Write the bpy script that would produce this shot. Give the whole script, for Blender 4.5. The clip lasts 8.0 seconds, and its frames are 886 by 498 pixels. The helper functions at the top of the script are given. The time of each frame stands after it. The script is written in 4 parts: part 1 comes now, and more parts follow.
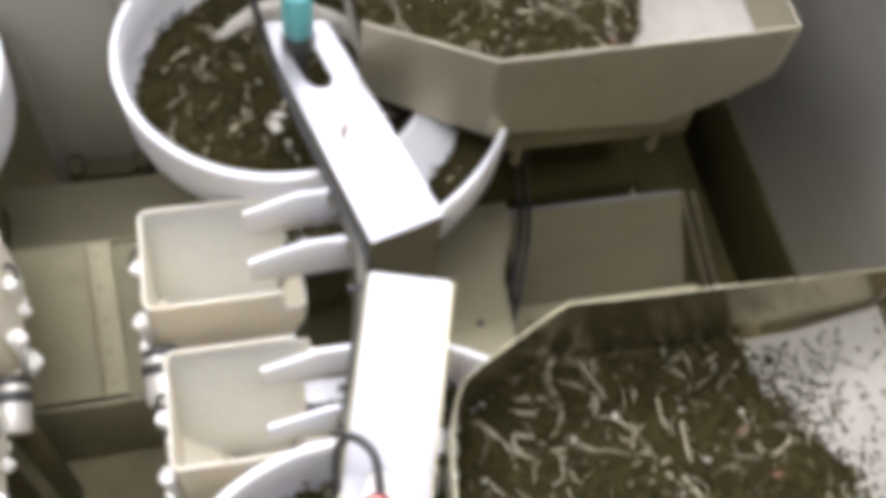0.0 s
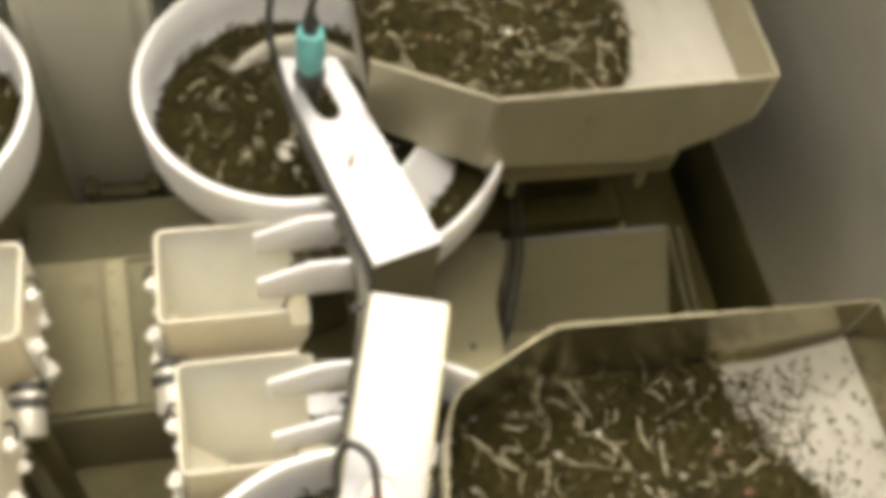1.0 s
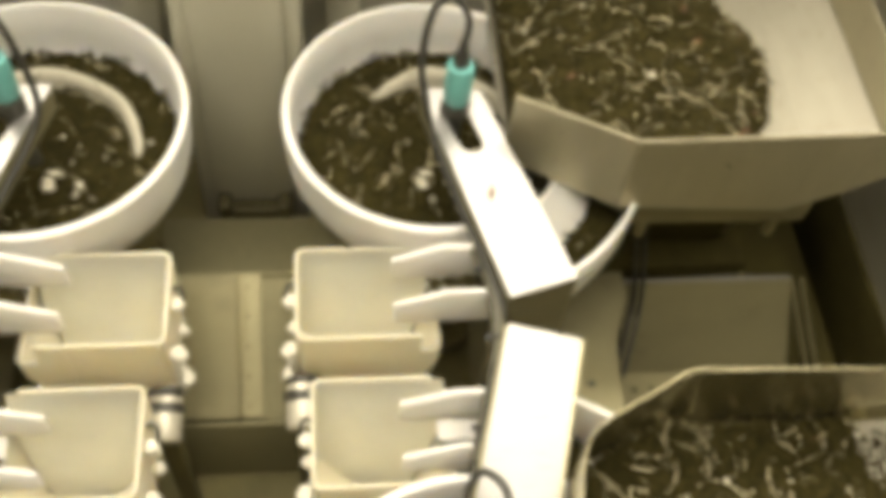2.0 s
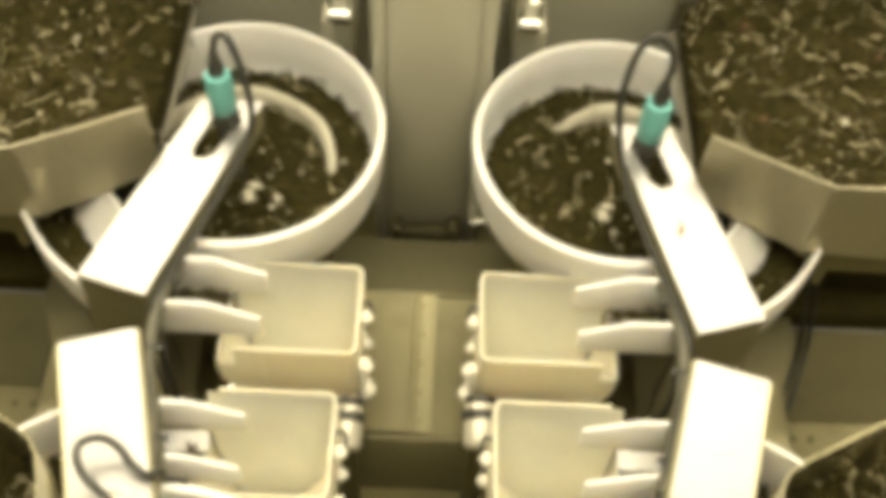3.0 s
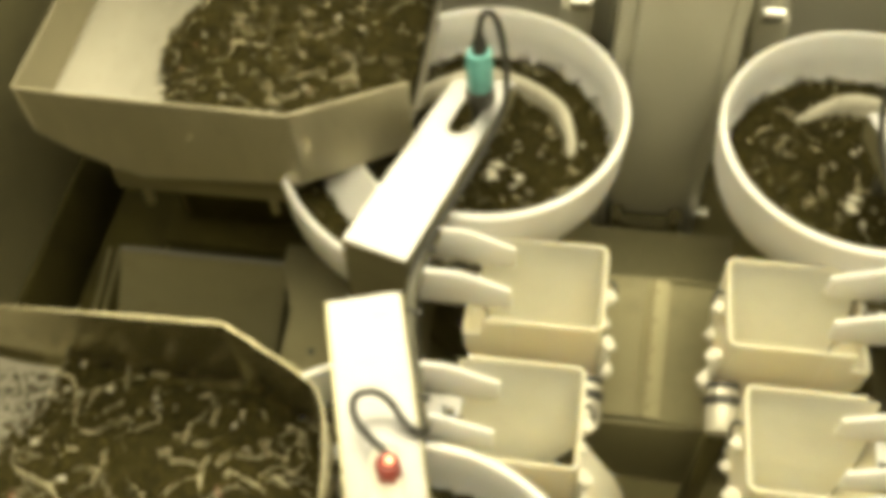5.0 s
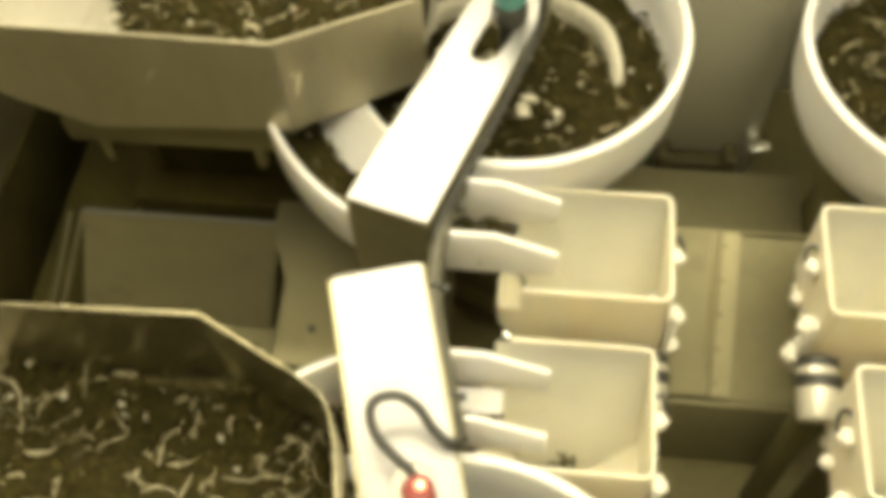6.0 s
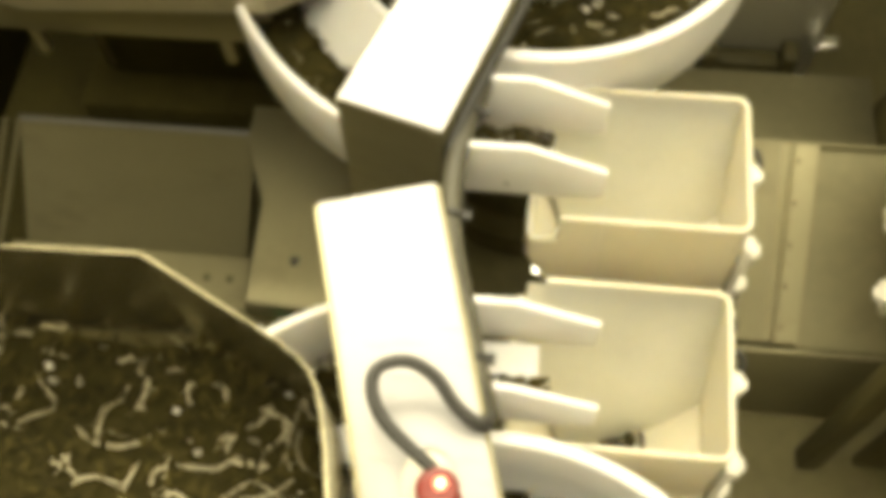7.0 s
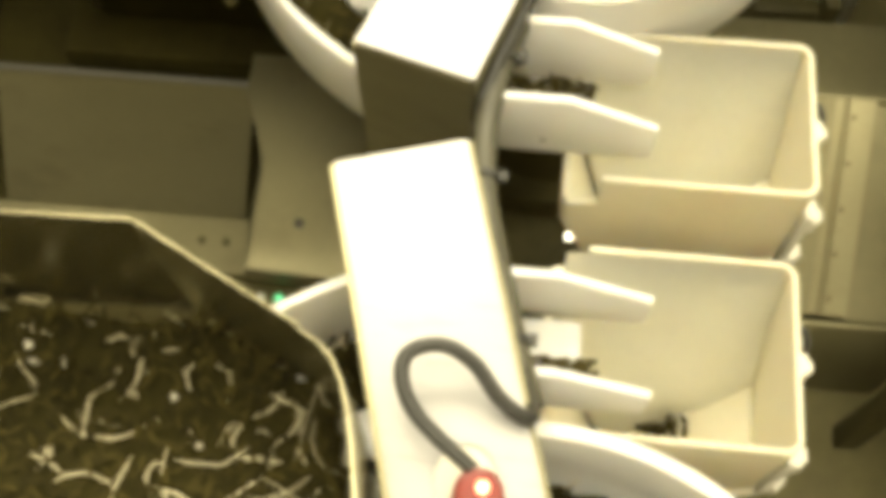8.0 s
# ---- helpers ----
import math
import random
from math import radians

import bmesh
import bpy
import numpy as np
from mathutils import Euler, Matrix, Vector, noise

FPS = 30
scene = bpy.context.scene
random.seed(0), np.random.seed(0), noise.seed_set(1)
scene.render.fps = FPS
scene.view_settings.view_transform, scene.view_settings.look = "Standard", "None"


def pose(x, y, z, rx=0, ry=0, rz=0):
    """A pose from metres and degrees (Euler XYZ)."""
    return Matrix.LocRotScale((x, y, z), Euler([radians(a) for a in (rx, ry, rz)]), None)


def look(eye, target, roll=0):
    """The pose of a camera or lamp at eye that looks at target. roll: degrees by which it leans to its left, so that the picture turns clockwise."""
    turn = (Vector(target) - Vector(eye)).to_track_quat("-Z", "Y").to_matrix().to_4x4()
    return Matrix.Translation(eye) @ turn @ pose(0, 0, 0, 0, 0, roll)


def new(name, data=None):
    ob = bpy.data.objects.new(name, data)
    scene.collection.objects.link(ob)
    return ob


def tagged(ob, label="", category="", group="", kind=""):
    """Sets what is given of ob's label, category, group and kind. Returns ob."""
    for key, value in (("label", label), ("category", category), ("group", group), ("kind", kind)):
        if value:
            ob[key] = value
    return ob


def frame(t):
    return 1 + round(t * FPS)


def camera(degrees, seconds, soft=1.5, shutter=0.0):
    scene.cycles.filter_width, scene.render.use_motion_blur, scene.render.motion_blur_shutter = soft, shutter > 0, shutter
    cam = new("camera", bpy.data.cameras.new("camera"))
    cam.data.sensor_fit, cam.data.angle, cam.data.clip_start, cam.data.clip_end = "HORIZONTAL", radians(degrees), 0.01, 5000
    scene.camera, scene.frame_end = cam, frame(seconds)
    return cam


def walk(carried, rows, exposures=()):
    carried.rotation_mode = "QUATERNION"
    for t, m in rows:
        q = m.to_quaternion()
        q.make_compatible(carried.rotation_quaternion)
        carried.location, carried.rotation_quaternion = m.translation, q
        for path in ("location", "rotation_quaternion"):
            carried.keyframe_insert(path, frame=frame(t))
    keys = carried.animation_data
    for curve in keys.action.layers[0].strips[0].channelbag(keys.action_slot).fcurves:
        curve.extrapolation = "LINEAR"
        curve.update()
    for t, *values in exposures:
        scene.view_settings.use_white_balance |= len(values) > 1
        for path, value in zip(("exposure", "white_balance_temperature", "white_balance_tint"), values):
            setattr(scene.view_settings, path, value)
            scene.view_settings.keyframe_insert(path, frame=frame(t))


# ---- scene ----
cam = camera(47.2, 8.0, soft=8.0)
PATH = [
    (0.0, pose(0.1076, -0.2732, 0.7166, 29.53, -5.63, -11.06)),
    (0.5, pose(0.1165, -0.2925, 0.7284, 29.78, -5.55, -10.91)),
    (1.0, pose(0.0969, -0.2953, 0.7477, 31.26, -6.74, -10.00)),
    (2.5, pose(0.0359, -0.2976, 0.7546, 33.04, -3.35, -1.21)),
    (3.0, pose(0.0019, -0.3072, 0.7602, 34.02, -2.32, 1.75)),
    (3.5, pose(-0.0163, -0.3179, 0.7635, 34.90, -1.23, 3.97)),
    (4.0, pose(-0.0329, -0.3248, 0.7645, 35.19, -0.56, 5.55)),
    (4.5, pose(-0.0549, -0.3340, 0.7643, 35.12, 0.92, 7.37)),
    (4.8, pose(-0.0524, -0.3344, 0.7617, 34.86, 2.89, 8.44)),
    (5.0, pose(-0.0728, -0.3377, 0.7556, 34.66, 2.37, 8.09)),
    (6.5, pose(-0.1136, -0.2235, 0.6080, 28.85, 3.22, 5.97)),
    (6.8, pose(-0.1234, -0.2160, 0.5855, 27.55, 2.58, 5.87)),
    (7.0, pose(-0.1317, -0.2023, 0.5590, 26.22, 2.32, 6.02)),
    (7.5, pose(-0.1394, -0.1888, 0.5400, 24.64, 2.15, 6.18)),
    (8.0, pose(-0.1505, -0.1817, 0.5199, 23.81, 1.60, 5.98)),
]
EXPOSURES = [(0.0, 0.3, 5650, 20), (0.5, 0.3, 7050, 14), (1.0, 0.28, 6900, 11), (2.5, 0.36, 8300, 3), (3.5, 0.41, 8900, -1), (5.0, 0.3, 9300, -5), (6.5, 0.43, 8800, -1), (8.0, 0.43, 8700, -1)]
walk(cam, PATH, EXPOSURES)

# ---- light ----
world = bpy.data.worlds.new("world")
world.use_nodes = True
scene.world = world
world.node_tree.nodes["Background"].inputs[0].default_value = (1.0, 0.96, 0.9, 1)
world.node_tree.nodes["Background"].inputs[1].default_value = 0.05


def area_lamp(name, at, target, sx, sy, watts, colour=(1, 0.97, 0.93)):
    data = bpy.data.lights.new(name, "AREA")
    data.shape, data.size, data.size_y, data.energy, data.color = "RECTANGLE", sx, sy, watts, colour
    ob = new(name, data)
    ob.matrix_world = look(at, target)
    return ob


# unseen lamps, added: A and B low at the back, C as fill
LAMP_A = (-0.5, 0.68, 1.25)
LAMP_B = (0.55, 0.66, 1.25)
LAMP_C = (0.0, -0.3, 1.876)
LAMP_SIZE = {LAMP_A: (0.85, 0.5), LAMP_B: (0.85, 0.5), LAMP_C: (1.7, 1.2)}
for lamp_at, lamp_watts in ((LAMP_A, 10.5), (LAMP_B, 8.5), (LAMP_C, 8.5)):
    area_lamp("lamp_glow", lamp_at, (lamp_at[0], lamp_at[1], 0), *LAMP_SIZE[lamp_at], lamp_watts)


# ---- materials ----
def material(name, base, rough=0.5, metal=0.0, vary=0.12, scale=30.0, bump=0.1, bump_scale=200.0, stretch=(1, 1, 1),
             rough_vary=0.1, island=0.0, emit=None, transmit=0.0, subsurface=0.0, base2=None, dirt=0.0, gloss=0.5):
    m = bpy.data.materials.new(name)
    m.use_nodes = True
    nt = m.node_tree
    n, l = nt.nodes, nt.links
    b = n["Principled BSDF"]
    b.inputs["Metallic"].default_value = metal
    b.inputs["Roughness"].default_value = rough
    b.inputs["Specular IOR Level"].default_value = gloss
    co = n.new("ShaderNodeTexCoord")
    mp = n.new("ShaderNodeMapping")
    mp.inputs["Scale"].default_value = stretch
    l.new(co.outputs["Object"], mp.inputs[0])
    big = n.new("ShaderNodeTexNoise")
    big.inputs["Scale"].default_value, big.inputs["Detail"].default_value = scale, 5
    l.new(mp.outputs[0], big.inputs["Vector"])
    fine = n.new("ShaderNodeTexNoise")
    fine.inputs["Scale"].default_value, fine.inputs["Detail"].default_value = bump_scale, 4
    l.new(mp.outputs[0], fine.inputs["Vector"])
    ramp = n.new("ShaderNodeValToRGB")
    lo = base2 if base2 else [c * (1 - vary) for c in base]
    hi = base if base2 else [min(1, c * (1 + vary)) for c in base]
    ramp.color_ramp.elements[0].position, ramp.color_ramp.elements[1].position = 0.3, 0.7
    ramp.color_ramp.elements[0].color = (*lo, 1)
    ramp.color_ramp.elements[1].color = (*hi, 1)
    mix = n.new("ShaderNodeMath")
    mix.operation = "MULTIPLY_ADD"
    l.new(fine.outputs["Fac"], mix.inputs[0])
    mix.inputs[1].default_value = 0.35
    l.new(big.outputs["Fac"], mix.inputs[2])
    sub = n.new("ShaderNodeMath")
    sub.operation = "SUBTRACT"
    l.new(mix.outputs[0], sub.inputs[0])
    sub.inputs[1].default_value = 0.175
    l.new(sub.outputs[0], ramp.inputs[0])
    colour = ramp.outputs[0]
    if dirt > 0:
        spots = n.new("ShaderNodeTexNoise")
        spots.inputs["Scale"].default_value, spots.inputs["Detail"].default_value = scale * 3.1, 8
        l.new(mp.outputs[0], spots.inputs["Vector"])
        cut = n.new("ShaderNodeMapRange")
        cut.inputs[1].default_value, cut.inputs[2].default_value = 0.56, 0.75
        cut.inputs[4].default_value = dirt
        l.new(spots.outputs["Fac"], cut.inputs[0])
        blend = n.new("ShaderNodeMixRGB")
        blend.inputs[2].default_value = (0.12, 0.09, 0.05, 1)
        l.new(cut.outputs[0], blend.inputs[0])
        l.new(colour, blend.inputs[1])
        colour = blend.outputs[0]
    if island > 0:
        geo = n.new("ShaderNodeNewGeometry")
        val = n.new("ShaderNodeMapRange")
        val.inputs[3].default_value, val.inputs[4].default_value = 1 - island, 1 + island
        l.new(geo.outputs["Random Per Island"], val.inputs[0])
        hsv = n.new("ShaderNodeHueSaturation")
        l.new(val.outputs[0], hsv.inputs["Value"])
        l.new(colour, hsv.inputs["Color"])
        colour = hsv.outputs[0]
    l.new(colour, b.inputs["Base Color"])
    rr = n.new("ShaderNodeMapRange")
    rr.inputs[3].default_value, rr.inputs[4].default_value = max(0.02, rough - rough_vary), min(1, rough + rough_vary)
    l.new(big.outputs["Fac"], rr.inputs[0])
    l.new(rr.outputs[0], b.inputs["Roughness"])
    if bump > 0:
        bp = n.new("ShaderNodeBump")
        bp.inputs["Strength"].default_value, bp.inputs["Distance"].default_value = bump, 0.001
        l.new(fine.outputs["Fac"], bp.inputs["Height"])
        l.new(bp.outputs[0], b.inputs["Normal"])
    if subsurface > 0:
        b.inputs["Subsurface Weight"].default_value = subsurface
        b.inputs["Subsurface Radius"].default_value = (0.01, 0.008, 0.005)
        b.inputs["Subsurface Scale"].default_value = 0.5
    if transmit > 0:
        b.inputs["Transmission Weight"].default_value = transmit
    if emit:
        b.inputs["Emission Color"].default_value = (*emit[0], 1)
        b.inputs["Emission Strength"].default_value = emit[1]
    return m


STEEL_BRIGHT = material("brushed_bright_steel", (0.35, 0.343, 0.333), 0.42, 0.75, 0.03, 14, 0.05, 260, (1, 6, 1), 0.06, dirt=0.2)
STEEL = material("dull_stainless_sheet", (0.38, 0.345, 0.215), 0.42, 0.75, 0.08, 12, 0.06, 220, (1, 1, 5), 0.08, dirt=0.2)
# same pan steel twice: darker smooth copy for shaded walls, paler matte for lit
PAN_STEEL_SHADED = material("pan_steel_shaded", (0.47, 0.43, 0.285), 0.22, 0.93, 0.06, 16, 0.06, 240, (4, 1, 1), 0.08, dirt=0.15)
PAN_STEEL_LIT = material("pan_steel_lit_matte", (0.56, 0.52, 0.38), 0.46, 0.8, 0.06, 16, 0.06, 240, (4, 1, 1), 0.08, dirt=0.15)
PAN_FLOOR = material("scuffed_pan_floor", (0.3, 0.28, 0.225), 0.6, 0.45, 0.07, 22, 0.08, 300, (3, 1, 1), 0.08, dirt=0.2)
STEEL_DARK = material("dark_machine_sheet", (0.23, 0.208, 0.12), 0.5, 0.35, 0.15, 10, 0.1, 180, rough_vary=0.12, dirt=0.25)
FRAME_GREY = material("grey_frame_sheet", (0.27, 0.243, 0.145), 0.42, 0.6, 0.1, 9, 0.06, 200, (1, 1, 3), dirt=0.3)
COATED = material("grey_coated_panel", (0.62, 0.60, 0.49), 0.4, 0.2, 0.06, 5, 0.04, 240, (1, 1, 2), 0.08)
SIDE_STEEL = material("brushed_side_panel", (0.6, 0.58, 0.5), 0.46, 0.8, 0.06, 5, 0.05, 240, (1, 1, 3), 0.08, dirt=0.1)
BED = material("oily_bed_plate", (0.19, 0.165, 0.07), 0.6, 0.1, 0.25, 14, 0.2, 150, dirt=0.4)
# near-black that paints the shade under and beside the trays
CAVITY_SHADE = material("cavity_shade_black", (0.05, 0.042, 0.013), 0.8, 0, 0.3, 20, 0.2, 150, gloss=0.15)
# dark iron tone, lowered to hold the shade of recesses as well
SHADE = material("shade_dark_iron", (0.085, 0.072, 0.026), 0.6, 0.1, 0.25, 20, 0.2, 150)
BOWL = material("milky_white_plastic", (0.78, 0.77, 0.74), 0.52, 0, 0.05, 20, 0.04, 300, subsurface=0.25, gloss=0.35, dirt=0.05)
DUSTY = material("dusty_white_plastic", (0.52, 0.49, 0.39), 0.6, 0, 0.1, 60, 0.1, 300, dirt=0.6)
BUNDLE = material("grey_cable_sheath", (0.075, 0.07, 0.047), 0.5, 0, 0.15, 60, 0.1, 400)
CREAM = material("cream_plastic", (0.715, 0.672, 0.535), 0.55, 0, 0.06, 18, 0.04, 260, subsurface=0.5, dirt=0.06, gloss=0.3)
CHUTE = material("white_plastic_chute", (0.79, 0.78, 0.755), 0.52, 0, 0.03, 25, 0.05, 280, subsurface=0.25, gloss=0.35)
CLIP = material("ivory_clip_plastic", (0.75, 0.72, 0.62), 0.45, 0, 0.05, 60, 0.08, 300)
RUBBER = material("black_cable_sheath", (0.035, 0.034, 0.028), 0.5, 0, 0.2, 60, 0.1, 400)
TEAL = material("teal_sensor_plastic", (0.17, 0.54, 0.52), 0.4, 0, 0.08, 60, 0.05, 300)
SENSOR_GREY = material("dark_sensor_plastic", (0.06, 0.06, 0.05), 0.45, 0, 0.1, 60, 0.05, 300)
SENSOR_RED = material("lit_red_sensor_plastic", (0.14, 0.018, 0.012), 0.35, 0, 0.1, 60, 0.05, 300, emit=((1, 0.04, 0.015), 0.12))
LED_RED = material("glowing_red_led", (1, 0.3, 0.2), 0.3, 0, 0, emit=((1, 0.3, 0.2), 6))
LED_GREEN = material("glowing_green_led", (0.1, 0.7, 0.4), 0.3, 0, 0, emit=((0.1, 1, 0.5), 0.5))
LED_WHITE = material("glowing_white_led", (1, 1, 0.95), 0.3, 0, 0, emit=((1, 1, 0.95), 4))
LED_OFF = material("clear_unlit_led", (0.6, 0.6, 0.55), 0.25, 0, 0.05)
CHROME = material("polished_chrome", (0.85, 0.85, 0.82), 0.12, 1, 0.03, 30, 0.0)
MOTOR = material("silver_motor_can", (0.6, 0.57, 0.48), 0.35, 0.4, 0.06, 30, 0.05)
TEA = material("dark_dried_tea_leaf", (0.034, 0.028, 0.0075), 0.9, 0, 0.4, 70, 0.5, 420, base2=(0.02, 0.0165, 0.005), gloss=0.12)
LEAF = material("twisted_tea_leaf", (0.036, 0.029, 0.0085), 0.85, 0, 0.4, 200, 0.2, 700, island=0.45, gloss=0.12)
TWIG = material("pale_tea_stem", (0.72, 0.65, 0.44), 0.6, 0, 0.2, 200, 0.2, 700, island=0.5)
CHIP = material("pale_tea_chip", (0.72, 0.68, 0.55), 0.6, 0, 0.12, 150, 0.2, 700, island=0.15)
RUST = material("reddish_tea_bit", (0.17, 0.075, 0.035), 0.6, 0, 0.3, 150, 0.3, 700, island=0.3)
ROOM = material("painted_room_wall", (0.74, 0.72, 0.66), 0.7, 0, 0.05, 3, 0.05, 60)
ROOM_FLOOR = material("grey_room_floor", (0.3, 0.29, 0.27), 0.5, 0, 0.1, 4, 0.05, 60)
LAMP_FACE = material("added_lamp_diffuser", (0.9, 0.9, 0.88), 0.5, 0, 0, emit=((1, 0.97, 0.92), 3))

ORIGIN = {}


def thing(name, at, label, category, group="", kind=""):
    ob = new(name)
    ob.empty_display_size = 0.02
    ob.location = at
    ORIGIN[ob.name] = Vector(at)
    return tagged(ob, label, category, group, kind)


def part(name, bm, mat, parent=None, label="", kind="", smooth=True, angle=35):
    """Links bm, given in world places, as one mesh under parent."""
    org = ORIGIN[parent.name] if parent else Vector((0, 0, 0))
    bmesh.ops.recalc_face_normals(bm, faces=bm.faces)
    bmesh.ops.translate(bm, verts=bm.verts, vec=-org)
    me = bpy.data.meshes.new(name)
    if smooth:
        for f in bm.faces:
            f.smooth = True
        for e in bm.edges:
            if len(e.link_faces) == 2 and e.calc_face_angle(0) > radians(angle):
                e.smooth = False
    bm.to_mesh(me)
    bm.free()
    me.materials.append(mat)
    ob = new(name, me)
    ob.parent = parent
    ORIGIN[ob.name] = org
    return tagged(ob, label, kind=kind)


def flip(bm, s, w=1.0, about=0.0):
    """Mirrors bm across the aisle (s = -1) and across the line y = about (w = -1)."""
    for v in bm.verts:
        v.co.x *= s
        if w < 0:
            v.co.y = 2 * about - v.co.y
    return bm


def box(bm, x0, x1, y0, y1, z0, z1, bevel=0.0):
    vs = [bm.verts.new(p) for p in ((x0, y0, z0), (x1, y0, z0), (x1, y1, z0), (x0, y1, z0),
                                    (x0, y0, z1), (x1, y0, z1), (x1, y1, z1), (x0, y1, z1))]
    fs = [bm.faces.new([vs[i] for i in f]) for f in ((3, 2, 1, 0), (4, 5, 6, 7), (0, 1, 5, 4), (1, 2, 6, 5), (2, 3, 7, 6), (3, 0, 4, 7))]
    if bevel:
        es = list({e for f in fs for e in f.edges})
        bmesh.ops.bevel(bm, geom=es, offset=bevel, segments=2, affect="EDGES", profile=0.5)
    return bm


def plate(bm, pts, th, bevel=0.0):
    """A flat sheet with the outline pts, th thick against its normal."""
    pts = [Vector(p) for p in pts]
    n = Vector((0, 0, 0))
    for a, b in zip(pts, pts[1:] + pts[:1]):
        n += a.cross(b)
    n.normalize()
    top = [bm.verts.new(p) for p in pts]
    low = [bm.verts.new(p - n * th) for p in pts]
    fs = [bm.faces.new(top), bm.faces.new(low[::-1])]
    k = len(pts)
    for i in range(k):
        fs.append(bm.faces.new((top[i], low[i], low[(i + 1) % k], top[(i + 1) % k])))
    if bevel:
        es = [e for e in fs[0].edges]
        bmesh.ops.bevel(bm, geom=es, offset=bevel, segments=2, affect="EDGES", profile=0.5)
    return bm


def ring(bm, cx, cy, profile, a0=0.0, a1=360.0, steps=72):
    """Turns a closed profile of (radius, height) about the upright line at cx, cy."""
    full = abs(a1 - a0) >= 359.9
    n = steps if full else steps + 1
    rows = []
    for i in range(n):
        a = radians(a0 + (a1 - a0) * i / steps)
        rows.append([bm.verts.new((cx + r * math.cos(a), cy + r * math.sin(a), z)) for r, z in profile])
    k = len(profile)
    for i in range(steps):
        p, q = rows[i], rows[(i + 1) % n]
        for j in range(k):
            bm.faces.new((p[j], q[j], q[(j + 1) % k], p[(j + 1) % k]))
    if not full:
        bm.faces.new(rows[0])
        bm.faces.new(rows[-1][::-1])
    return bm


def lathe(bm, m, profile, steps=20):
    """Turns an open profile of (radius, height) about the z of m, capped."""
    rows = [[bm.verts.new(m @ Vector((r * math.cos(2 * math.pi * i / steps), r * math.sin(2 * math.pi * i / steps), z))) for i in range(steps)]
            for r, z in profile]
    for a, b in zip(rows, rows[1:]):
        for i in range(steps):
            bm.faces.new((a[i], a[(i + 1) % steps], b[(i + 1) % steps], b[i]))
    bm.faces.new(rows[0][::-1])
    bm.faces.new(rows[-1])
    return bm


def tube(bm, pts, r, sides=8, sub=6):
    """A round cable along a smooth line through pts."""
    pts = [Vector(p) for p in pts]
    line = []
    for i in range(len(pts) - 1):
        p0, p1, p2, p3 = pts[max(i - 1, 0)], pts[i], pts[i + 1], pts[min(i + 2, len(pts) - 1)]
        for k in range(sub):
            t = k / sub
            line.append(0.5 * (2 * p1 + (p2 - p0) * t + (2 * p0 - 5 * p1 + 4 * p2 - p3) * t * t + (3 * p1 - p0 - 3 * p2 + p3) * t ** 3))
    line.append(pts[-1])
    rows = []
    side = None
    for i, p in enumerate(line):
        d = (line[min(i + 1, len(line) - 1)] - line[max(i - 1, 0)]).normalized()
        if side is None:
            side = d.orthogonal().normalized()
        side = (side - d * side.dot(d)).normalized()
        up = d.cross(side)
        rows.append([bm.verts.new(p + r * (side * math.cos(2 * math.pi * k / sides) + up * math.sin(2 * math.pi * k / sides))) for k in range(sides)])
    for a, b in zip(rows, rows[1:]):
        for k in range(sides):
            bm.faces.new((a[k], a[(k + 1) % sides], b[(k + 1) % sides], b[k]))
    bm.faces.new(rows[0][::-1])
    bm.faces.new(rows[-1])
    return bm


# ---- the room and the machine's case ----
def room():
    t = 0.05
    for name, b, mat in (("room_floor", (-2, 2, -2, 2, -0.95, -0.9), ROOM_FLOOR), ("ceiling", (-2, 2, -2, 2, 1.9, 1.95), ROOM),
                         ("wall_north", (-2, 2, 2, 2 + t, -0.9, 1.9), ROOM), ("wall_south", (-2, 2, -2 - t, -2, -0.9, 1.9), ROOM),
                         ("wall_east", (2, 2 + t, -2, 2, -0.9, 1.9), ROOM), ("wall_west", (-2 - t, -2, -2, 2, -0.9, 1.9), ROOM)):
        ob = part(name, box(bmesh.new(), *b), mat, None, smooth=False)
        tagged(ob, {"room_floor": "plain grey workshop floor under the machine", "ceiling": "plain pale workshop ceiling"}.get(name, "plain pale painted workshop wall"),
               "floor" if "floor" in name else ("ceiling" if name == "ceiling" else "wall"), kind="structure")
    # bodies for the added lamps, all out of view
    for at in (LAMP_A, LAMP_B, LAMP_C):
        z = at[2]
        la = thing("added_lamp", (at[0], at[1], 1.9), "unseen white rectangular lamp added to light the machine", "lamp", "hanging lamps")
        hx, hy = LAMP_SIZE[at][0] / 2, LAMP_SIZE[at][1] / 2
        part("housing", box(bmesh.new(), at[0] - hx - 0.025, at[0] + hx + 0.025, at[1] - hy - 0.02, at[1] + hy + 0.02, z + 0.01, z + 0.02, 0.002), ROOM, la)
        part("diffuser", box(bmesh.new(), at[0] - hx - 0.005, at[0] + hx + 0.005, at[1] - hy - 0.005, at[1] + hy + 0.005, z + 0.005, z + 0.0098), LAMP_FACE, la)
        if z < 1.8:
            for dx in (-0.3, 0.3):
                part("hanger_rod", box(bmesh.new(), at[0] + dx - 0.005, at[0] + dx + 0.005, at[1] - 0.005, at[1] + 0.005, z + 0.0202, 1.9), STEEL, la)


BASE = -0.05


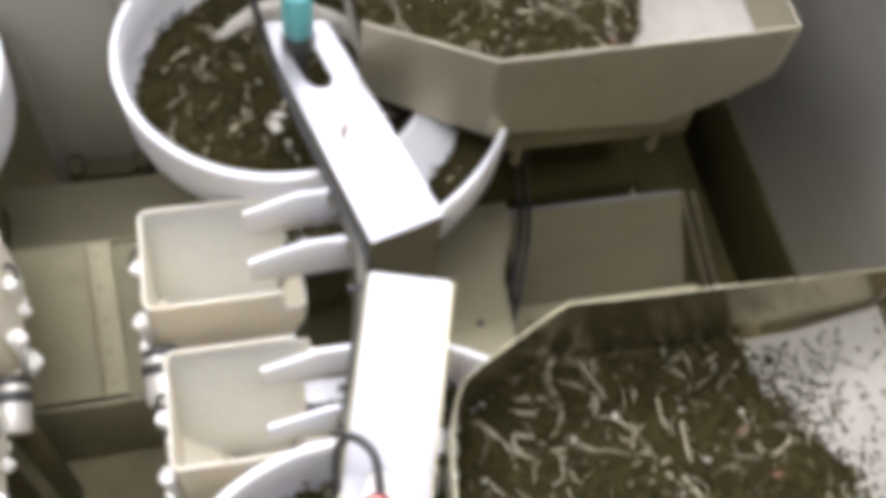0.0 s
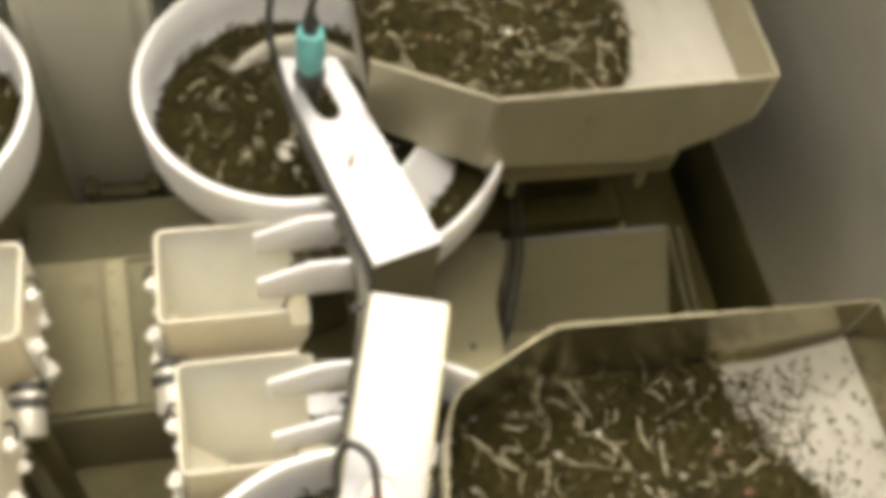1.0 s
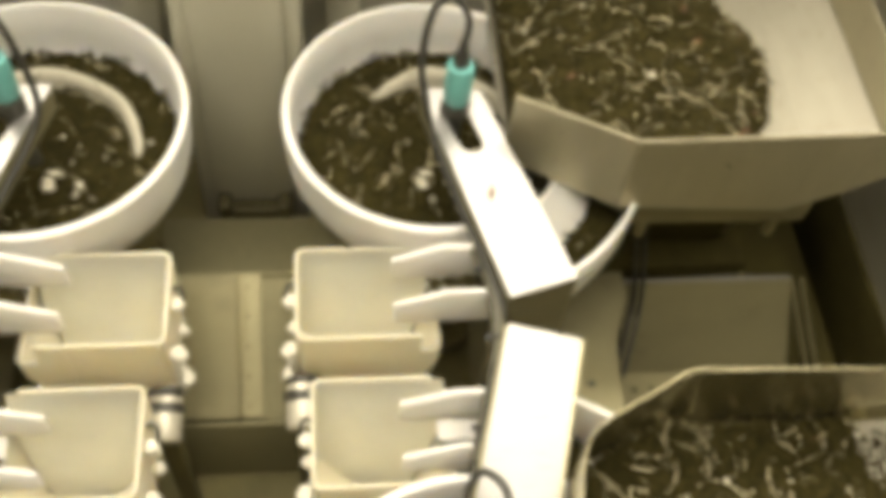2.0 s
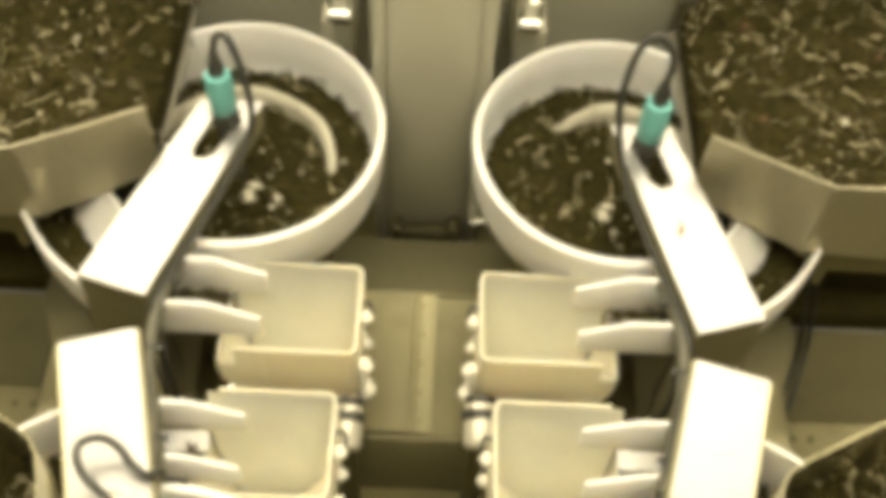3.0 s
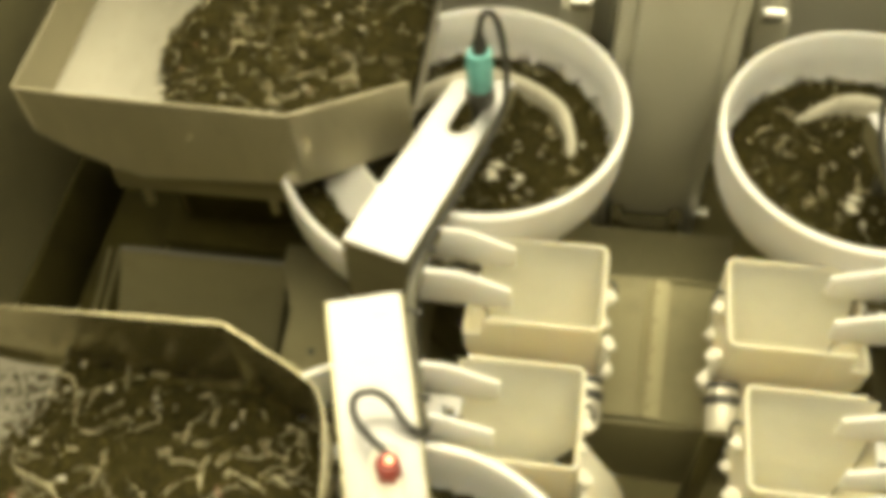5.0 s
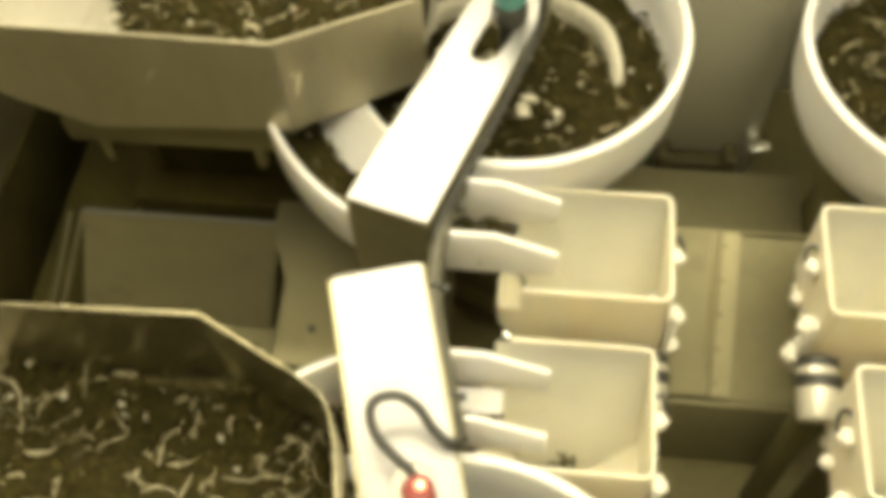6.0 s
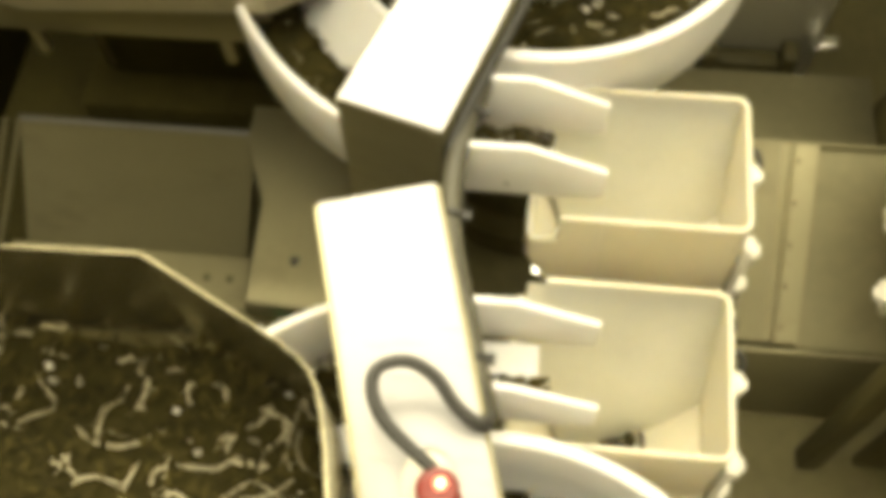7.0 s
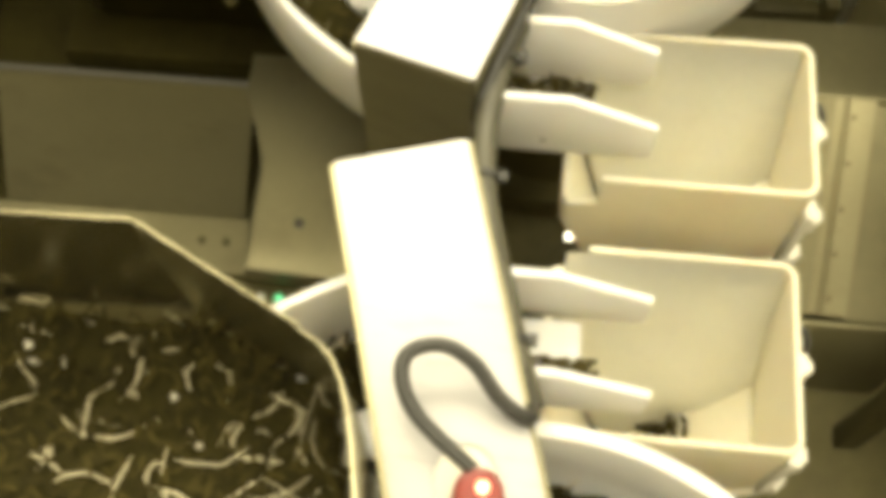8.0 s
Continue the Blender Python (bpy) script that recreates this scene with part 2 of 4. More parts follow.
def machine_case():
    ob = part("machine_bed", box(bmesh.new(), -0.62, 0.62, -0.75, 0.36, BASE - 0.6, BASE), BED, None, smooth=False)
    tagged(ob, "dark steel bed plate of the tea weighing machine", "machine bed", kind="structure")
    tagged(part("machine_plinth", box(bmesh.new(), -0.56, 0.56, -0.7, 0.3, -0.9, BASE - 0.6), STEEL_DARK, None, smooth=False),
           "dark steel plinth under the machine bed", "plinth", kind="structure")
    ob = part("back_panel", box(bmesh.new(), -0.62, 0.62, 0.345, 0.36, BASE, 0.52), COATED, None, smooth=False)
    tagged(ob, "grey coated upright back panel of the machine", "panel", kind="structure")
    for s in (-1, 1):
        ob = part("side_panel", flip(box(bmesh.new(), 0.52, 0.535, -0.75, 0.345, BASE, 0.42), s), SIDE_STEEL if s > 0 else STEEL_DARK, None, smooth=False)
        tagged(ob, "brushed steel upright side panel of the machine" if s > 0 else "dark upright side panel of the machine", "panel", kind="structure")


def centre_column():
    c = thing("centre_column", (0, 0.25, BASE), "grey sheet-metal column between the bowls, dark foot", "column")
    bm = bmesh.new()
    box(bm, -0.033, 0.033, 0.222, 0.345, BASE, 0.5, 0.002)
    part("front_sheet", bm, COATED, c)
    for s in (-1, 1):
        part("edge_strip", flip(box(bmesh.new(), 0.0335, 0.045, 0.226, 0.345, BASE, 0.5, 0.0015), s), COATED, c)
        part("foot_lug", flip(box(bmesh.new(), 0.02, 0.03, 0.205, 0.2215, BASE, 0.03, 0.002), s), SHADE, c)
    # added chrome bar that gives the bright glint beside the foot
    part("glint_bar", box(bmesh.new(), 0.038, 0.054, 0.2165, 0.2255, 0.028, 0.031, 0.0005), CHROME, c, "short chrome bar added in place of a glint")
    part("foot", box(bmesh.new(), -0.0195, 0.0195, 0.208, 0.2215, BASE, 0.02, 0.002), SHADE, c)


def latch(s):
    la = thing("latch", (s * 0.075, 0.3, 0.19), "small chrome toggle latch on a grey tab behind the bowl", "latch", "latches")
    part("tab", flip(box(bmesh.new(), 0.064, 0.09, 0.288, 0.345, 0.15, 0.195, 0.003), s), COATED, la)
    bm = lathe(bmesh.new(), pose(0.074, 0.283, 0.206, 0, 90, 0), [(0.004, -0.009), (0.0055, -0.008), (0.0055, 0.008), (0.004, 0.009)], 14)
    box(bm, 0.066, 0.082, 0.2835, 0.345, 0.196, 0.201, 0.001)
    part("roller", flip(bm, s), CHROME, la, "shiny chrome roller")
    bm = bmesh.new()
    tube(bm, [(0.067, 0.284, 0.206), (0.067, 0.28, 0.222), (0.07, 0.28, 0.232), (0.078, 0.28, 0.232), (0.081, 0.28, 0.232), (0.081, 0.284, 0.206)], 0.0018, 8)
    part("bail", flip(bm, s), CHROME, la, "bent chrome wire bail")


def aisle_chute():
    c = thing("discharge_chute", (0, 0.03, 0.06), "worn sloping steel discharge chute between the weigh buckets", "chute")
    top, low, yt, yl = 0.112, 0.055, 0.089, 0.003
    for x0, x1, dz0, dz1, nm, mt in ((-0.06, -0.006, 0.0, 0.0, "outer_slope", FRAME_GREY), (-0.006, -0.003, 0.0, 0.0012, "fold", STEEL), (-0.003, 0.001, 0.0012, 0.0, "fold", STEEL),
                                     (0.001, 0.012, 0.0, 0.0, "seam_strip", STEEL), (0.012, 0.06, -0.004, -0.004, "outer_slope", STEEL_DARK)):
        bm = plate(bmesh.new(), [(x0, yl, low + dz0), (x1, yl, low + dz1), (x1, yt, top + dz1), (x0, yt, top + dz0)], 0.0015)
        strip = part(nm, bm, mt, c, smooth=False)
        if nm == "seam_strip":
            seam = strip
    for i in range(5):
        f = 0.08 + 0.21 * i
        m = Matrix.Translation((0.0025, yl + (yt - yl) * f, low + (top - low) * f + 0.0002)) @ pose(0, 0, 0, math.degrees(math.atan2(top - low, yt - yl)), 0, 0)
        part("rivet", lathe(bmesh.new(), m, [(0.0011, 0), (0.0011, 0.0004), (0.0006, 0.0008)], 10), SHADE, seam)
    part("front_apron", box(bmesh.new(), -0.06, 0.06, -0.001, 0.0015, BASE, 0.052, 0.0008), STEEL_DARK, c)
    for s in (-1, 1):
        part("chute_leg", flip(box(bmesh.new(), 0.05, 0.058, 0.045, 0.06, BASE, 0.08, 0.001), s), STEEL_DARK, c)
    part("top_apron", box(bmesh.new(), -0.06, 0.06, 0.0905, 0.0925, BASE, 0.111, 0.0008), STEEL_DARK, c)
    # raised plate behind the chute
    p = thing("deck_plate", (0, 0.14, BASE), "dark flat steel deck plate between the bowls", "plate")
    part("sheet", box(bmesh.new(), -0.075, 0.075, 0.094, 0.2, 0.02, 0.024, 0.001), STEEL_DARK, p)
    part("riser", box(bmesh.new(), -0.07, 0.07, 0.1, 0.19, BASE, 0.0195), STEEL_DARK, p)


# ---- tea ----
def slivers(rng, n, place, length, width, curl, droop=0.25):
    """Vertices and faces of n bent three-sided slivers; place(rng) gives a spot and its height."""
    verts, faces = [], []
    for _ in range(n):
        x, y, z = place(rng)
        a = rng.uniform(0, 2 * math.pi)
        ln = length * rng.lognormvariate(0, 0.4)
        wd = width * rng.uniform(0.6, 1.4)
        tilt = rng.gauss(0, droop)
        bend = rng.gauss(0, curl)
        lift = wd + 0.0006 + abs(math.sin(tilt)) * ln * 0.4
        k = 6
        base = len(verts)
        wave = [rng.gauss(0, curl * 0.7) for _ in range(k)]
        px, py, pz = 0.0, 0.0, 0.0
        line = []
        for i in range(k):
            line.append((px, py, pz))
            d = a + bend * (i - k / 2) + wave[i]
            px += ln / k * math.cos(d) * math.cos(tilt)
            py += ln / k * math.sin(d) * math.cos(tilt)
            pz += ln / k * math.sin(tilt) - abs(bend) * 0.0003 * (i - 2)
        mx, my, mz = line[2]
        for i, (u, v, w) in enumerate(line):
            t = wd * (0.45 if i in (0, k - 1) else 1.0)
            d = a + bend * (i - k / 2) + wave[i] + math.pi / 2
            for q in range(3):
                g = 2 * math.pi * q / 3 + 0.5
                verts.append((x + u - mx + t * math.cos(g) * math.cos(d), y + v - my + t * math.cos(g) * math.sin(d), z + w - mz + lift + t * math.sin(g)))
        for i in range(k - 1):
            for q in range(3):
                r = (q + 1) % 3
                faces.append((base + 3 * i + q, base + 3 * i + r, base + 3 * i + 3 + r, base + 3 * i + 3 + q))
        faces.append((base, base + 2, base + 1))
        faces.append((base + 3 * k - 3, base + 3 * k - 2, base + 3 * k - 1))
    return verts, faces


def crumbs(rng, n, place, size):
    """Vertices and faces of n small uneven chips."""
    verts, faces = [], []
    for _ in range(n):
        x, y, z = place(rng)
        b = len(verts)
        a = rng.uniform(0, 6.28)
        lx, ly, lz = (size * rng.uniform(0.6, 1.7), size * rng.uniform(0.4, 1.0), size * rng.uniform(0.3, 0.7))
        for u, v, w in ((1, 0, 0.2), (0.2, 1, 0), (-1, 0.2, 0.1), (-0.1, -1, 0.1), (0.1, 0.1, 1), (0, 0, -0.6)):
            u, v = u * rng.uniform(0.7, 1.2), v * rng.uniform(0.7, 1.2)
            verts.append((x + lx * u * math.cos(a) - ly * v * math.sin(a), y + lx * u * math.sin(a) + ly * v * math.cos(a), z + lz * w + lz * 0.4))
        for i in range(4):
            faces.append((b + i, b + (i + 1) % 4, b + 4))
            faces.append((b + (i + 1) % 4, b + i, b + 5))
    return verts, faces


def loose(name, made, mat, parent, label=""):
    org = ORIGIN[parent.name]
    me = bpy.data.meshes.new(name)
    me.from_pydata([(v[0] - org.x, v[1] - org.y, v[2] - org.z) for v in made[0]], [], made[1])
    me.materials.append(mat)
    ob = new(name, me)
    ob.parent = parent
    ORIGIN[ob.name] = org
    return tagged(ob, label, kind="stuff")


def lumps(x, y, amp=0.004):
    p = Vector((x * 40, y * 40, 1.7))
    return amp * noise.noise(p) + amp * 0.6 * noise.noise(p * 2.7) + amp * 0.45 * noise.noise(p * 6.1)


def tea_bed(parent, inside, height, x0, x1, y0, y1, step, floor):
    """A lumpy bed of tea over the spots where inside(x, y) holds, with a skirt down to the floor."""
    bm = bmesh.new()
    nx, ny = int((x1 - x0) / step) + 1, int((y1 - y0) / step) + 1
    grid = {}
    for i in range(nx):
        for j in range(ny):
            x, y = x0 + i * step, y0 + j * step
            if inside(x, y):
                grid[i, j] = bm.verts.new((x, y, max(floor, height(x, y))))
    for i in range(nx - 1):
        for j in range(ny - 1):
            q = [grid.get(k) for k in ((i, j), (i + 1, j), (i + 1, j + 1), (i, j + 1))]
            if all(q):
                bm.faces.new(q)
    rim = [e for e in bm.edges if len(e.link_faces) == 1]
    out = bmesh.ops.extrude_edge_only(bm, edges=rim)
    for v in out["geom"]:
        if isinstance(v, bmesh.types.BMVert):
            v.co.z = floor
    bmesh.ops.delete(bm, geom=[v for v in bm.verts if not v.link_faces], context="VERTS")
    return part("bed", bm, TEA, parent, angle=80)


def tea(name, at, label, seed, inside, height, area, floor, leaves, twigs, chips, step=0.003, long=1.0, rust=0):
    t = thing(name, at, label, "tea", "tea in the machine")
    rng = random.Random(seed)
    x0, x1, y0, y1 = area
    tea_bed(t, inside, height, x0, x1, y0, y1, step, floor)

    def spot(r):
        for _ in range(200):
            x, y = r.uniform(x0, x1), r.uniform(y0, y1)
            if inside(x, y) and height(x, y) > floor + 0.001:
                return x, y, height(x, y)
        return x0, y0, floor
    loose("leaf_litter", slivers(rng, leaves, spot, 0.0075, 0.0009, 0.3, 0.22), LEAF, t)
    loose("stem_litter", slivers(rng, twigs, spot, 0.0135 * long, 0.00024, 0.3, 0.12), TWIG, t, "thin pale curled tea stems")
    loose("bit_litter", slivers(rng, twigs // 3, spot, 0.005 * long, 0.00026, 0.35, 0.2), TWIG, t, "short pale tea bits")
    loose("chip_litter", crumbs(rng, chips, spot, 0.0021), CHIP, t, "small pale tea chips")
    if rust:
        loose("red_litter", slivers(rng, rust, spot, 0.009, 0.0012, 0.3, 0.2), RUST, t, "reddish brown tea bits")
    return t


# ---- feeding stations ----
FAR, NEAR = 1, -1
BOWL_AT = {FAR: (0.135, 0.164), NEAR: (0.135, -0.205)}
RIM, FILL = 0.208, 0.167


def bowl(s, w):
    cx, cy = BOWL_AT[w]
    b = thing("feeder_bowl", (s * cx, cy, BASE), "milky white plastic vibrating feeder bowl holding dark tea", "bowl", "feeder bowls")
    low = [(0.0968, 0.178), (0.102, 0.178), (0.1015, 0.17), (0.099, 0.16), (0.094, 0.149), (0.086, 0.139), (0.072, 0.131), (0.05, 0.128), (0.002, 0.128),
           (0.002, 0.134), (0.05, 0.134), (0.07, 0.138), (0.082, 0.146), (0.0915, 0.157), (0.096, 0.168)]
    part("lower_shell", flip(ring(bmesh.new(), cx, cy, low, steps=96), s), BOWL, b)
    a0, a1 = (61, 302) if w == FAR else (63, 297)
    wall = [(0.0968, 0.1781), (0.0984, RIM - 0.0012), (0.0992, RIM), (0.1028, RIM), (0.1038, RIM - 0.0012), (0.1022, 0.1781)]
    part("side_wall", flip(ring(bmesh.new(), cx, cy, wall, a0, a1, 84), s), BOWL, b)
    a0, a1 = (302.3, 420.7) if w == FAR else (297.3, 422.7)
    zl = 0.1955 if w == FAR else 0.183
    part("low_wall", flip(ring(bmesh.new(), cx, cy, [(0.0968, 0.1781), (0.098, zl - 0.0015), (0.0988, zl), (0.1022, zl), (0.103, zl - 0.0015), (0.1022, 0.1781)], a0, a1, 30), s), BOWL, b)
    a0, a1 = (185 if s < 0 else 128, 5) if w == FAR else (175, 355)
    bm = ring(bmesh.new(), cx + 0.004, cy - 0.008 * w, [(0.0645, 0.14), (0.0645, 0.174), (0.066, 0.178), (0.0685, 0.18), (0.071, 0.18), (0.0718, 0.179), (0.0718, 0.14)], a0, a1, 64)
    for v in bm.verts:
        g = math.degrees(math.atan2((v.co.y - cy + 0.008 * w) * w, v.co.x - cx - 0.004)) % 360
        if v.co.z > 0.16:
            v.co.z -= 0.006 * max(0.0, 1 - g / 45) + 0.016 * max(0.0, min(1.0, (min(g, 190) - (150 if s < 0 or w == NEAR else 100)) / 35)) - 0.0015 * math.sin(g * 0.09)
    part("inner_track", flip(bm, s), DUSTY, b, "dusty white inner track")
    a0, a1 = (12, -66) if w == FAR else (56, 80)
    part("deflector", flip(ring(bmesh.new(), cx, cy, [(0.1045, 0.193), (0.1045, 0.1985), (0.128, 0.17), (0.128, 0.1665)], a0, a1, 32), s), BOWL, b)
    # outlet track round the outer side
    a0, a1 = (5, -62) if w == FAR else (54, 78)
    ro, zo = (0.157, 0.2005) if w == FAR else (0.162, 0.211)
    prof = [(0.1042, 0.158), (ro - 0.004, 0.158), (ro - 0.004, zo - 0.0015), (ro - 0.0035, zo), (ro - 0.001, zo), (ro, zo - 0.0015), (ro, 0.164), (ro - 0.005, 0.155), (0.1042, 0.155)]
    part("outlet_track", flip(ring(bmesh.new(), cx, cy, prof, a0, a1, 48), s), BOWL, b)
    bm = lathe(bmesh.new(), pose(cx, cy, BASE), [(0.07, 0), (0.07, 0.02), (0.06, 0.03), (0.055, 0.12), (0.066, 0.13), (0.066, 0.177)], 32)
    part("vibrator_base", flip(bm, s), BED, b)

    def inside(x, y):
        return math.hypot(x - s * cx, y - cy) < 0.0935

    def height(x, y):
        r = math.hypot(x - s * cx, y - cy)
        return FILL - 0.004 + 0.004 * (r / 0.09) ** 2 + lumps(x + s, y, 0.004)
    tea("tea_in_bowl", (s * cx, cy, 0.14), "loose dark dried tea with pale stems in a white bowl", 10 + s + 3 * w, inside, height,
        (s * cx - 0.093, s * cx + 0.093, cy - 0.093, cy + 0.093), 0.15, 1200, 150, 20)

    lo, hi = (-62, 5) if w == FAR else (54, 78)

    def inside2(x, y):
        dx, dy = s * x - cx, y - cy
        r, a = math.hypot(dx, dy), math.degrees(math.atan2(dy, dx))
        return 0.1055 < r < (0.1515 if w == FAR else 0.1565) and lo + 2 < a < hi - 2

    def height2(x, y):
        return (0.172 if w == FAR else 0.167) + lumps(x, y, 0.003)
    mid = math.radians((lo + hi) / 2)
    tea("tea_in_track", (s * (cx + 0.127 * math.cos(mid)), cy + 0.127 * math.sin(mid), 0.16), "dark dried tea lying in the outlet track of a bowl", 40 + s + 3 * w, inside2, height2,
        (min(s * cx, s * (cx + 0.16)), max(s * cx, s * (cx + 0.16)), cy - 0.16, cy + 0.16), 0.1585, 260, 14, 5)
    if w == FAR:
        for i, (x, y, sz) in enumerate(((-0.128, 0.131, 0.006), (-0.107, 0.127, 0.003)) if s < 0 else ((0.128, 0.128, 0.0055), (0.135, 0.112, 0.002))):
            t = thing("pale_tea_lump", (x, y, FILL), "pale dry flake lying on the tea in a bowl", "flake", "pale flakes")
            rng = random.Random(70 + i)
            loose("flake", crumbs(rng, 6, lambda r: (x + r.gauss(0, sz * 0.4), y + r.gauss(0, sz * 0.8), FILL + 0.004), sz * 0.7), CHIP, t)


def trough(s, w):
    """The white spout that leads from a bowl's outlet to a weigh bucket."""
    y0, y1, zb = (0.011, 0.044, 0.179) if w == FAR else (-0.088, -0.055, 0.177)
    ym = (y0 + y1) / 2
    t = thing("outlet_spout", (s * 0.14, ym, zb), "white plastic spout with two tapered cheeks over a weigh bucket", "spout", "outlet spouts")
    for y, name in ((y1, "cheek"), (y0, "cheek")):
        xo = 0.178 if w == FAR else 0.19
        h = 0.036
        pts = [(0.1015, zb + 0.002), (0.106, zb), (xo, zb), (xo, zb + h), (0.134, zb + h), (0.1015, zb + 0.021)]
        bm = plate(bmesh.new(), [(a, y, b) for a, b in pts], 0.0028, 0.0006)
        part(name, flip(bm, s), CHUTE, t)
    part("floor", flip(box(bmesh.new(), 0.124, 0.178, y0 + 0.001, y1 - 0.001 - 0.0028, zb + 0.004, zb + 0.0065), s), CHUTE, t)
    k = thing("tea_in_spout", (s * 0.15, ym, zb + 0.0065), "dark tea crumbs lying in a spout", "tea", "tea in the machine")
    rng = random.Random(5 + s + 7 * w)
    loose("crumb_litter", slivers(rng, 700 if w == FAR else 380, lambda r: (s * r.uniform(0.124, 0.174), y0 + (r.uniform(0.003, 0.0275) if w == FAR else r.uniform(0.003, 0.015)), zb + 0.0065 + abs(r.gauss(0, 0.0008))), 0.0035, 0.0009, 0.3, 0.05), LEAF, k)
    return k


FLAPS = {}
CRUMBS = {}


def bucket(s, w):
    """A weigh bucket: three rimmed walls, a lower outer lip, and a hopper bottom."""
    xa, xo = (0.0415, 0.131) if w == FAR else (0.0508, 0.1345)
    yf, yb = (-0.002, 0.0655) if w == FAR else (-0.0985, -0.029)
    z = 0.184
    th, zb = 0.0021, 0.065
    b = thing("weigh_bucket", (s * (xa + xo) / 2, (yf + yb) / 2, 0.06), "cream plastic weigh bucket with an open outer side", "bucket", "weigh buckets")
    rad, xe = 0.006, xo - 0.03

    def outline(off):
        r = rad - off
        line = [(xe, yb - off)]
        line += [(xa - th + rad - r * math.sin(g), yb - rad + r * math.cos(g)) for g in [math.pi / 2 * k / 6 for k in range(7)]]
        line += [(xa - th + rad - r * math.cos(g), yf + rad - r * math.sin(g)) for g in [math.pi / 2 * k / 6 for k in range(7)]]
        return line + [(xe, yf + off)]
    bm = bmesh.new()
    zh, slope = z - 0.059, 1.0
    rings = [[bm.verts.new((x, y, h if h > zb or x >= xe else zh)) for x, y in outline(off)] for off, h in ((0.0, zb), (0.0, z - 0.0006), (0.0007, z), (th - 0.0007, z), (th, z - 0.0006), (th, zb))]
    for p, q in zip(rings, rings[1:] + rings[:1]):
        for k in range(len(p) - 1):
            bm.faces.new((p[k], p[k + 1], q[k + 1], q[k]))
    bm.faces.new([r[0] for r in rings])
    bm.faces.new([r[-1] for r in rings])
    part("wall_shell", flip(bm, s), CREAM, b)
    for y in (yb, yf + th):
        bm = plate(bmesh.new(), [(xe + 0.0002, y, z), (xo - 0.012, y, z), (xo - 0.0115, y, z - 0.02), (xo, y, z - 0.021), (xo, y, z - 0.039), (xe + 0.0002, y, zb)], th, 0.0006)
        part("end_cheek", flip(bm, s), CREAM, b)
    bm = plate(bmesh.new(), [(xo - 0.001, yf + th + 0.0005, z - 0.021), (xo - 0.001, yb - th - 0.0005, z - 0.021), (xo - 0.001, yb - th - 0.0005, z - 0.039), (xo - 0.001, yf + th + 0.0005, z - 0.039)], 0.0025)
    plate(bm, [(xo - 0.001, yf + th + 0.0005, z - 0.0392), (xo - 0.001, yb - th - 0.0005, z - 0.0392), (xo - 0.031, yb - th - 0.0005, zb), (xo - 0.031, yf + th + 0.0005, zb)], 0.0025)
    part("outer_lip", flip(bm, s), CREAM, b)
    prof = [(yb - th - 0.0003, z - 0.002), (yb - th - 0.0022, z - 0.012), (yb - th - 0.006, z - 0.022), (yb - th - 0.0115, z - 0.034), (yb - 0.0205, z - 0.047), (yb - 0.028, z - 0.06), (yb - 0.0345, z - 0.075),
            (yb - 0.04, z - 0.095), (yb - 0.0445, z - 0.114)]
    bm = bmesh.new()

    def lip(h):
        return xo - 0.0042 - max(0.0, 0.03 * (z - 0.039 - h) / 0.08)

    def start(h):
        return xa - 0.0006 + max(0.0, (zh - h) / slope)
    cols = [[bm.verts.new((start(h), v, h)) for v, h in prof], [bm.verts.new((lip(h), v, h)) for v, h in prof],
            [bm.verts.new((lip(h), v, h - 0.002)) for v, h in prof], [bm.verts.new((start(h), v, h - 0.002)) for v, h in prof]]
    for a, c in zip(cols, cols[1:] + cols[:1]):
        for k in range(len(prof) - 1):
            bm.faces.new((a[k], a[k + 1], c[k + 1], c[k]))
    bm.faces.new([c[0] for c in cols])
    bm.faces.new([c[-1] for c in cols])
    part("inner_slope", flip(bm, s), CREAM, b)
    # discharge flap hinged under the aisle wall, shut along the slanting bottom
    hinge = Vector((s * (xa - 0.0012), (yf + yb) / 2, zh - 0.0015))
    run = 0.045 if w == FAR else 0.06
    bm = plate(bmesh.new(), [(xa - 0.001, yf - 0.002, zh - 0.002), (xa - 0.001, yb - 0.02, zh - 0.002), (xa + run * 0.8, yb - 0.02, zh - 0.002 - run * 0.8 * slope),
                             (xa + run, yb - 0.026, zh - 0.002 - run * slope), (xa + run, yf - 0.002, zh - 0.002 - run * slope)], 0.0022, 0.0005)
    for yr in (yf + 0.014, yb - 0.018):
        box(bm, xa - 0.0034, xa + 0.001, yr - 0.003, yr + 0.003, zh - 0.006, zh - 0.0022, 0.0008)
    flap = part("flap", flip(bm, s), CREAM, b)
    shift = hinge - ORIGIN[b.name]
    flap.data.transform(Matrix.Translation(-shift))
    flap.location = shift
    FLAPS[s, w] = (flap, shift)
    if w == FAR and s < 0:
        bm = lathe(bmesh.new(), look((0.1235, 0.002, 0.1236), (0.2, -0.02, 0.18)) @ pose(0, 0, -0.003), [(0.0014, -0.002), (0.0016, 0.003), (0.0008, 0.004)], 12)
        part("indicator", flip(bm, s), LED_WHITE, b, "small glowing white light")
